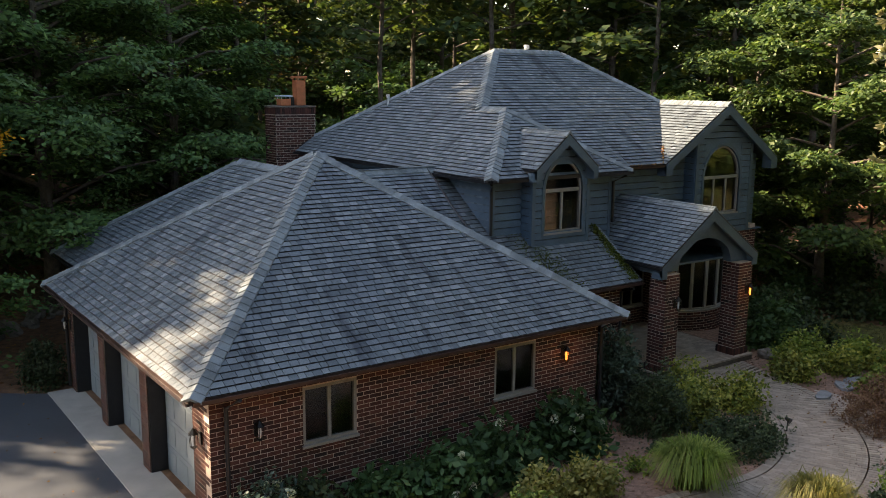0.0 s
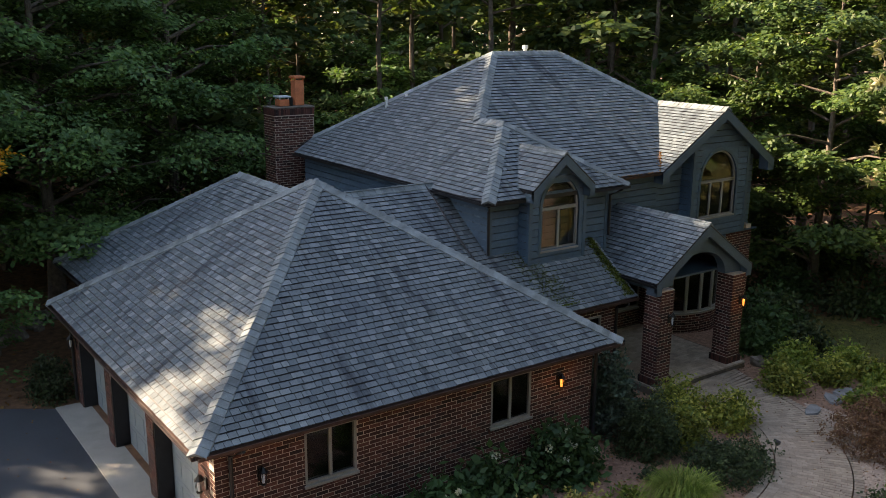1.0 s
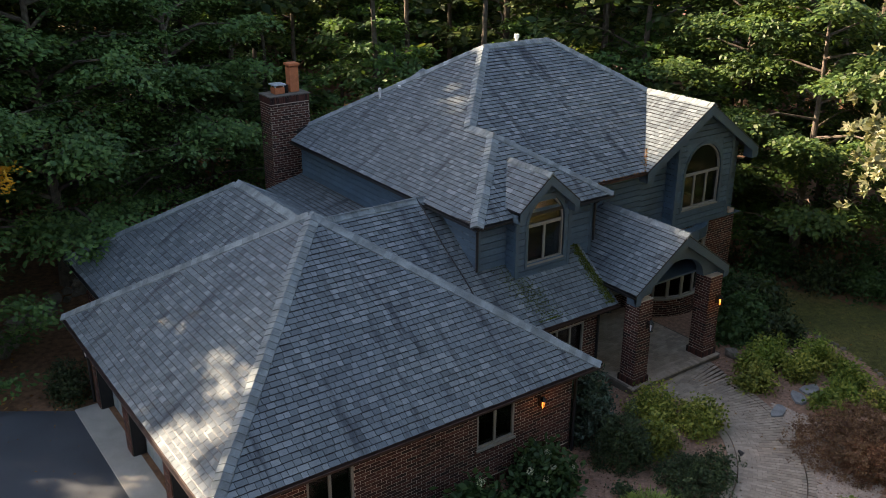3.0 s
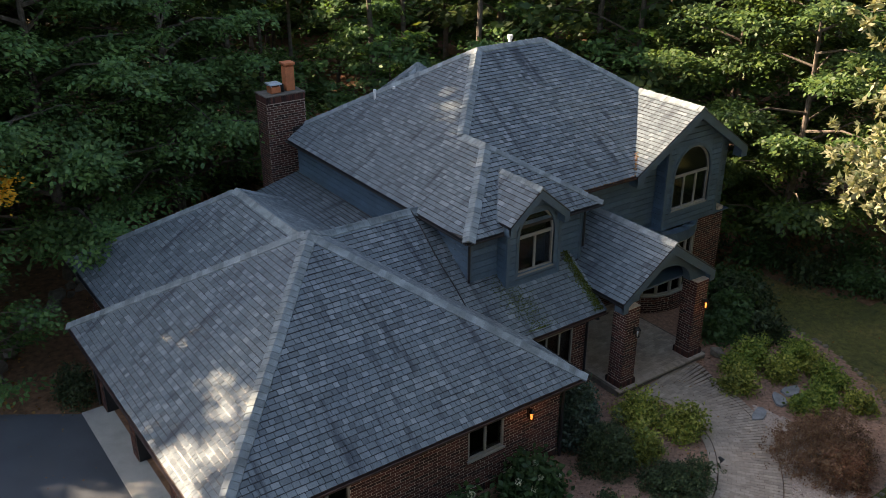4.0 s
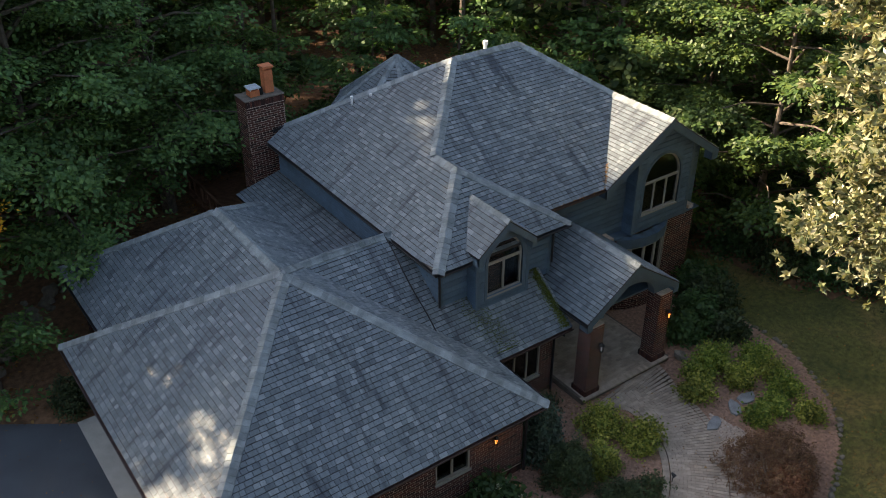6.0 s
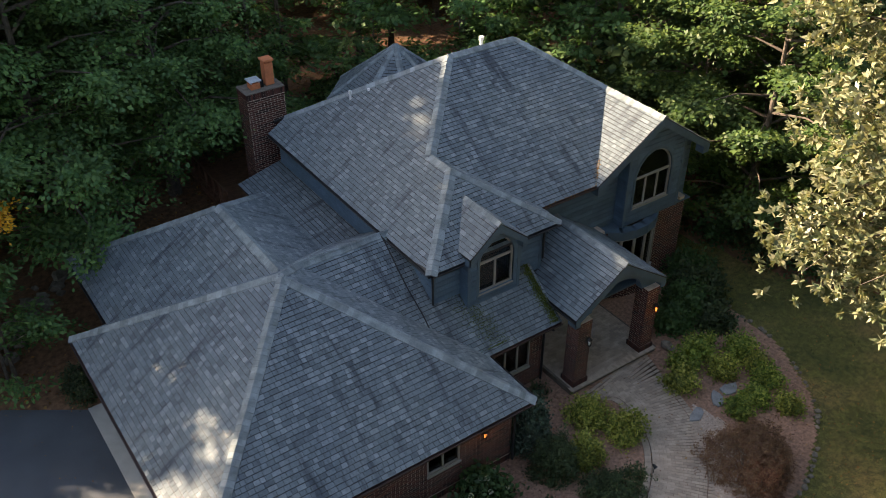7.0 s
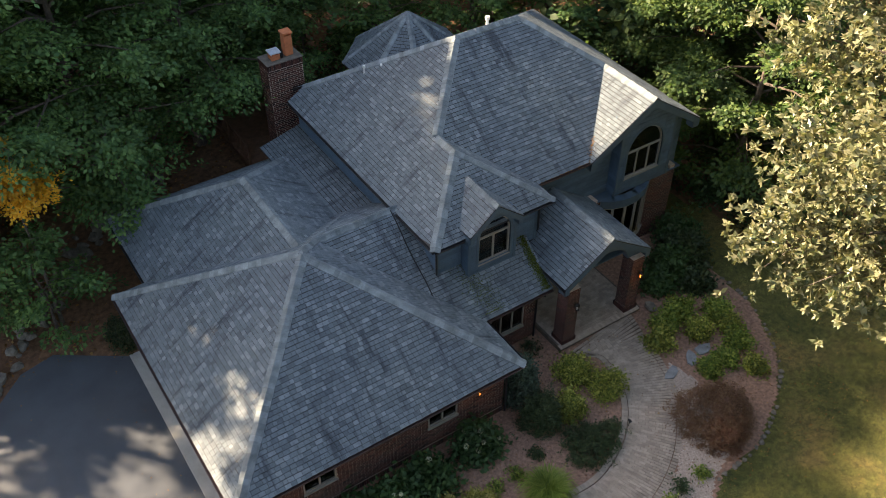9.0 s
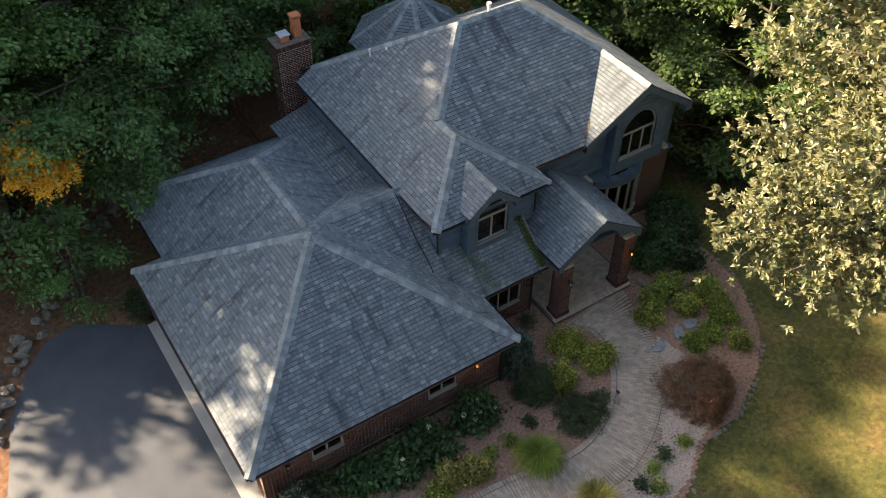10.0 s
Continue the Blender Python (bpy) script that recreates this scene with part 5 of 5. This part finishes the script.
for i, (x, y, r, h) in enumerate(((15.75, -0.3, 0.7, 0.7), (16.55, 0.25, 0.6, 0.75), (17.4, 0.4, 0.75, 0.8), (17.3, -0.65, 0.65, 0.7), (18.6, -0.35, 0.75, 0.75), (18.2, -1.7, 0.65, 0.6), (17.8, -2.9, 0.55, 0.5), (16.4, -2.1, 0.55, 0.45), (17.2, -2.1, 0.5, 0.45), (18.5, -1.0, 0.5, 0.55))):
    shrub("azalea", x, y, r * 0.6, r * 0.6, h * 0.9, L_LIME if i % 3 else L_BOX, 50 + i, 0.07, 12, 210, GR, "azaleas", ragged=0.26)
RH = "large dark green rhododendron by the porch"
for i, (x, y, r, h) in enumerate(((18.7, 2.3, 0.8, 1.2), (19.7, 2.6, 0.9, 1.4), (20.4, 3.6, 0.9, 1.2), (19.1, 1.3, 0.55, 0.75), (17.75, 2.0, 0.5, 0.8))):
    shrub("rhododendron", x, y, r, r, h, L_DARK if i % 2 else L_HYD, 65 + i, 0.10, 12, 260, RH, "rhododendrons")
SM = "small green perennial in pale gravelly mulch"
for i, (x, y, r) in enumerate(((12.2, -5.0, 0.28), (11.5, -5.25, 0.22), (10.8, -5.45, 0.2), (11.2, -5.85, 0.25), (9.0, -5.6, 0.3), (8.2, -1.9, 0.25), (9.2, -1.6, 0.2), (7.4, -1.9, 0.22), (11.75, 2.0, 0.35), (13.1, -5.0, 0.2))):
    shrub("perennial", x, y, r, r, r * 1.2, L_LIME if i % 2 else L_DARK, 80 + i, 0.06, 9, 40, SM, "perennials")
shrub("evergreen_shrub", -0.05, 10.5, 0.5, 0.6, 1.1, L_DARK, 95, 0.06, 14, 220, "dark evergreen shrub at the end of the garage")
rnd = random.Random(12)
UN = "leafy green undergrowth at the edge of the wood"
for i in range(46):
    x, y = rnd.choice(((rnd.uniform(-12, -3), rnd.uniform(12.5, 24)), (rnd.uniform(-3, 22), rnd.uniform(19.5, 27)), (rnd.uniform(22, 33), rnd.uniform(5.5, 20)), (rnd.uniform(-14, -8), rnd.uniform(4, 14))))
    if in_poly([(3, 16), (12, 15), (14, 22), (6, 23)])(x, y):
        continue
    r = rnd.uniform(0.7, 1.5)
    shrub("undergrowth", x, y, r, r, r * rnd.uniform(0.7, 1.2), rnd.choice((L_DARK, L_HYD, L_DEEP)), 100 + i, 0.13, 9, 130, UN, "undergrowth", ragged=0.25)


for i, (x, y, r) in enumerate(((23.9, 5.0, 0.9), (24.3, 3.2, 1.0), (24.9, 1.6, 0.9), (25.8, 0.2, 1.1), (27.2, -0.9, 1.2), (22.9, 7.2, 0.9), (26.4, 2.4, 1.3))):
    shrub("undergrowth", x, y, r, r, r * 0.95, L_DARK if i % 2 else L_HYD, 160 + i, 0.11, 10, 170, UN, "undergrowth", ragged=0.25)


def grass_clump(x, y, r, h, material, seed, label, count=1500):
    """A fountain of arching blades."""
    rng = np.random.default_rng(seed)
    t = empty("ornamental_grass", x, y, ground_z(x, y))
    verts, faces = [], []
    for i in range(count):
        a, reach, top = rng.uniform(0, 2 * math.pi), r * rng.uniform(0.15, 1.05), h * rng.uniform(0.7, 1.1)
        u, w = np.array([math.cos(a), math.sin(a), 0]), np.array([-math.sin(a), math.cos(a), 0]) * 0.013
        b = np.array([rng.normal(0, 0.12 * r), rng.normal(0, 0.12 * r), 0])
        k = len(verts)
        for s, z in ((0, 0), (0.35, 0.75), (0.75, 1.0 - 0.1 * reach / r), (1.0, 1.0 - 0.55 * reach / r)):
            p = b + u * reach * s + np.array([0, 0, top * z])
            verts += [p - w * (1 - 0.7 * s), p + w * (1 - 0.7 * s)]
        faces += [(k, k + 1, k + 3, k + 2), (k + 2, k + 3, k + 5, k + 4), (k + 4, k + 5, k + 7, k + 6)]
    raw("blades", verts, faces, material, t)["kind"] = "stuff"
    return tagged(t, label, "grass")


grass_clump(8.55, -2.95, 0.9, 0.85, L_GRASSY, 1, "fountain of bright green ornamental grass by the path", 1700)
grass_clump(9.1, -5.2, 0.8, 0.85, L_GOLD, 2, "clump of pale golden ornamental grass beside the path", 1000)

# ---- small things on the house ----


def lantern(x, y, z, facing, lit, label):
    """A wall lantern: back plate, bracket, caged glass, roof and finial."""
    t = empty("wall_lantern", x, y, z)
    t.rotation_euler = (0, 0, {"S": 0, "W": radians(-90), "E": radians(90)}[facing])
    bm = bmesh.new()
    add_box(bm, -0.05, -0.02, -0.12, 0.05, 0.0, 0.12, 0.006)
    part("back_plate", bm, M_BLACK, t)
    bm = bmesh.new()
    tube(bm, [(0, -0.01, 0.06), (0, -0.09, 0.17), (0, -0.13, 0.15)], [0.012] * 3, 6)
    part("bracket", bm, M_BLACK, t)
    bm = bmesh.new()
    for a in range(6):
        c, s = math.cos(a * math.pi / 3), math.sin(a * math.pi / 3)
        tube(bm, [(0.055 * c, -0.13 + 0.055 * s, -0.14), (0.07 * c, -0.13 + 0.07 * s, 0.09)], [0.006] * 2, 4)
    tube(bm, [(0, -0.13, -0.17), (0, -0.13, -0.14)], [0.03, 0.06], 6)
    part("cage", bm, M_BLACK, t)
    bm = bmesh.new()
    tube(bm, [(0, -0.13, 0.09), (0, -0.13, 0.15), (0, -0.13, 0.19)], [0.095, 0.04, 0.012], 6)
    part("lamp_roof", bm, M_BLACK, t)
    bm = bmesh.new()
    tube(bm, [(0, -0.13, -0.12), (0, -0.13, 0.0), (0, -0.13, 0.08)], [0.022, 0.034, 0.022], 8)
    part("bulb", bm, M_GLOW if lit else M_WHITE, t)
    return tagged(t, label, "lantern", "wall lanterns")


LIT, OFF = "lit black wall lantern with a warm bulb on brick", "unlit wall lantern with clear glass on brick"
lantern(8.3, 0.44, 2.0, "S", True, LIT)
lantern(1.27, 0.44, 1.85, "S", False, OFF)
lantern(0.44, 0.85, 1.75, "W", False, OFF)
lantern(0.44, 9.57, 1.75, "W", False, OFF)
lantern(16.0, 1.49, 2.22, "S", True, LIT)
lantern(13.1, 1.49, 2.22, "S", False, OFF)
for x, y, z in ((8.3, 0.12, 2.0), (16.0, 1.18, 2.22)):
    lamp = new("lantern_light", bpy.data.lights.new("lantern_light", "POINT"))
    lamp.data.energy, lamp.data.color, lamp.data.shadow_soft_size = 0.3, (1.0, 0.5, 0.2), 0.05
    lamp.location = (x, y, z)


def downpipe(pts):
    bm = bmesh.new()
    tube(bm, pts, [0.04] * len(pts), 8)
    return part("downpipe", bm, M_FASCIA, house)


downpipe([(8.75, 3.55, 5.28), (8.93, 3.78, 5.1), (8.94, 3.78, 4.0)])
downpipe([(13.3, 3.5, 5.28), (13.08, 3.76, 5.1), (13.09, 3.76, 4.0)])
downpipe([(0.8, -0.02, 2.6), (0.72, 0.39, 2.35), (0.72, 0.39, 0.15)])
downpipe([(9.55, 0.1, 2.6), (9.42, 0.4, 2.4), (9.42, 0.4, 0.15)])
downpipe([(12.25, 2.1, 2.6), (12.28, 2.54, 2.4), (12.28, 2.54, 0.15)])
downpipe([(0.1, 9.9, 2.6), (0.4, 9.8, 2.4), (0.4, 9.8, 0.1)])


def flue(x, y, z, w, h, cap, capz):
    f = box("flue", x - w / 2, y - w / 2, z, x + w / 2, y + w / 2, z + h, M_TERRA, house, 0.015)
    bm = bmesh.new()
    add_box(bm, x - w * 0.62, y - w * 0.62, z + h + 0.06, x + w * 0.62, y + w * 0.62, z + h + 0.06 + capz, 0.01)
    for sx in (-1, 1):
        for sy in (-1, 1):
            add_box(bm, x + sx * w * 0.42 - 0.015, y + sy * w * 0.42 - 0.015, z + h - 0.02, x + sx * w * 0.42 + 0.015, y + sy * w * 0.42 + 0.015, z + h + 0.08)
    part("flue_cap", bm, cap, f)


flue(9.25, 14.55, 6.84, 0.33, 0.82, M_TERRA, 0.08)
flue(8.66, 14.5, 6.84, 0.36, 0.22, M_STEEL, 0.05)
box("flue_hood", 8.86, 14.36, 6.84, 8.98, 14.64, 7.12, M_BLACK, house, 0.01)
for x, y, z, r, h in ((15.0, 9.7, 8.45, 0.06, 0.42), (10.9, 11.6, 6.9, 0.035, 0.35), (11.4, 11.2, 7.1, 0.03, 0.25)):
    bm = bmesh.new()
    tube(bm, [(x, y, z), (x, y, z + h * 0.7), (x, y, z + h * 0.72), (x, y, z + h)], [r, r, r * 1.5, r * 1.5], 10)
    part("vent_pipe", bm, M_WHITE, house)

# shake-clad cheek of the upper wall above the link roof
verts, faces, rnd = [], [], random.Random(2)
for r in range(9):
    z = 3.85 + r * 0.17
    y = 3.88
    while y < min(5.9, 3.9 + (z - 3.75) / 0.72 + 0.1):
        w = rnd.uniform(0.10, 0.2)
        k = len(verts)
        verts += [(8.97, y, z), (8.97, y + w - 0.008, z), (8.985, y + w - 0.008, z + 0.18), (8.985, y, z + 0.18)]
        faces.append((k + 1, k, k + 3, k + 2))
        y += w
raw("shake_field", verts, faces, M_SHAKE, house)["kind"] = "stuff"

# moss and drifted leaves on the roofs
rng = np.random.default_rng(4)
L_MOSS = leafy("moss", [(0.045, 0.06, 0.012), (0.08, 0.10, 0.016), (0.13, 0.15, 0.025)], 0.05, 0.95)
n = 1900
y = rng.uniform(2.2, 4.0, n)
x = 12.5 - np.abs(rng.normal(0, 0.13, n))
c = np.stack([x, y, 2.75 + 0.7222 * (y - 2.17) + 0.05], 1)
moss = new("moss_field", leaf_mesh("moss_field", leaves(rng, c, np.full(n, 0.02), 1, 0.045, 0.25, 1.0), L_MOSS))
tagged(moss, "bright green moss along the porch valley", "moss", kind="stuff")
n = 1500
y = np.clip(rng.normal(2.9, 0.5, n), 2.3, 3.8)
x = 9.95 + 0.25 * rng.normal(0, 1, n) + (3.6 - y) * 0.25
c = np.stack([x, y, 2.75 + 0.7222 * (y - 2.17) + 0.035], 1)
tagged(new("moss_field", leaf_mesh("moss_field", leaves(rng, c, np.full(n, 0.02), 1, 0.035, 0.2, 1.0), L_MOSS)), "thin green moss on the lower roof", "moss", kind="stuff")
L_FALLEN = leafy("fallen_leaves", [(0.16, 0.06, 0.02), (0.30, 0.12, 0.03), (0.42, 0.22, 0.07), (0.22, 0.14, 0.06)], 0.1, 0.9)


def litter(label, x, y, z, size):
    c = np.stack([x, y, z], 1)
    v = leaves(rng, c, np.full(len(x), 0.003), 1, size, 0.2, 1.2)
    return tagged(new("fallen_leaves", leaf_mesh("fallen_leaves", v, L_FALLEN)), label, "fallen leaves", kind="stuff")


k = 90
y = rng.uniform(4.35, 5.0, k)
litter("orange leaves drifted in the roof valley", 15.72 + (y - 4.35) * 1.0 + rng.normal(0, 0.06, k), y, 5.42 + (y - 4.4) * 0.64 + 0.05, 0.045)
litter("orange leaves in the gutter", rng.uniform(13.3, 15.8, 60), rng.normal(4.36, 0.04, 60), np.full(60, 5.42), 0.04)
gz = np.vectorize(ground_z)
for count, x0, x1, y0, y1, lift, size, label in ((500, -9, -0.2, -6, 11, 0.028, 0.05, "leaves fallen on the driveway"), (1300, 12.5, 40, -22, 6, 0.05, 0.06, "leaves fallen on the lawn"),
                                                 (2600, 1, 20, -6, 2, 0.031, 0.05, "leaves fallen on the mulch"), (9000, -14, 30, 10, 36, 0.0, 0.11, "leaves fallen on the forest floor")):
    x, y = rng.uniform(x0, x1, count), rng.uniform(y0, y1, count)
    litter(label, x, y, gz(x, y) + lift, size)
# low timber deck with a rail behind the wing
deck = tagged(empty("deck"), "low reddish-brown timber deck behind the house", "deck")
rnd = random.Random(41)
for i in range(26):
    y = 17.1 + i * 0.148
    board = bmesh.new()
    add_box(board, 7.9 + rnd.uniform(-0.02, 0.02), y, 0.46, 11.2, y + 0.138, 0.50 + rnd.uniform(-0.003, 0.003), 0.004)
    part("plank", board, M_WOOD, deck)
for x in (7.95, 11.05):
    joist = bmesh.new()
    add_box(joist, x, 17.12, -0.1, x + 0.08, 20.9, 0.455, 0.004)
    part("joist", joist, M_WOOD, deck)
rail = tagged(empty("deck_rail"), "weathered brown timber railing at the deck's edge", "railing")
for i in range(6):
    y = 17.2 + i * 0.72
    post = bmesh.new()
    add_box(post, 7.955, y - 0.045, 0.5, 8.045, y + 0.045, 1.42, 0.005)
    part("post", post, M_WOOD, rail)
for z in (0.72, 1.4):
    bar = bmesh.new()
    add_box(bar, 7.96, 17.1, z, 8.04, 20.9, z + 0.06, 0.006)
    part("rail", bar, M_WOOD, rail)

# garden spotlight
spot = empty("garden_spotlight", 12.44, -2.35, ground_z(12.4, -2.3))
bm = bmesh.new()
tube(bm, [(0, 0, -0.05), (0, 0, 0.3)], [0.012, 0.012], 6)
part("stake", bm, M_BLACK, spot)
bm = bmesh.new()
tube(bm, [(0, 0.06, 0.34), (0, -0.04, 0.3), (0, -0.07, 0.29)], [0.03, 0.06, 0.065], 10)
part("lamp_head", bm, M_BLACK, spot)
tagged(spot, "small black garden spotlight on a stake", "garden light")

# blades of grass over the lawn
n = 26000
x, y = rng.uniform(11, 30, n), rng.uniform(-14, 6, n)
keep = np.array([in_poly(LAWN)(a, b) and not in_poly(BED)(a, b) for a, b in zip(x, y)])
x, y = x[keep], y[keep]
n = len(x)
a, h = rng.uniform(0, 2 * math.pi, n), rng.uniform(0.03, 0.075, n)
base = np.stack([x, y, gz(x, y) + 0.008], 1)
w = np.stack([np.cos(a), np.sin(a), 0 * a], 1) * 0.012
tip = np.stack([rng.normal(0, 0.035, n), rng.normal(0, 0.035, n), h], 1)
v = np.stack([base - w, base + w, base + tip + w * 0.3, base + tip - w * 0.3], 1).reshape(-1, 3)
L_TURF = leafy("turf", [(0.05, 0.06, 0.016), (0.09, 0.095, 0.026), (0.16, 0.13, 0.05)], 0.2, 0.8)
tagged(new("grass_field", leaf_mesh("grass_field", v, L_TURF)), "short olive-green grass of the lawn", "grass", kind="stuff")

# bark chips over the beds
n = 9000
x, y = rng.uniform(0.5, 20.5, n), rng.uniform(-7, 3, n)
keep = np.array([in_poly(BED)(a, b) for a, b in zip(x, y)])
x, y = x[keep], y[keep]
L_CHIP = leafy("bark_chips", [(0.09, 0.045, 0.028), (0.22, 0.12, 0.075), (0.42, 0.29, 0.21)], 0.0, 0.95)
c = np.stack([x, y, gz(x, y) + 0.033], 1)
tagged(new("bark_chips", leaf_mesh("bark_chips", leaves(rng, c, np.full(len(x), 0.004), 1, 0.05, 0.2, 1.5), L_CHIP)), "brown bark chips over the planting bed", "mulch", kind="stuff")
n = 5200
x, y = rng.uniform(9.4, 15.8, n), rng.uniform(-6.7, -0.9, n)
keep = np.array([in_poly(GRAVEL)(a, b) for a, b in zip(x, y)])
x, y = x[keep], y[keep]
L_PEBBLE = leafy("pale_chips", [(0.16, 0.11, 0.085), (0.36, 0.29, 0.24), (0.58, 0.50, 0.43)], 0.0, 0.95)
c = np.stack([x, y, gz(x, y) + 0.04], 1)
tagged(new("stone_chips", leaf_mesh("stone_chips", leaves(rng, c, np.full(len(x), 0.004), 1, 0.045, 0.2, 1.2), L_PEBBLE)), "pale stone chips beside the curved path", "gravel", kind="stuff")
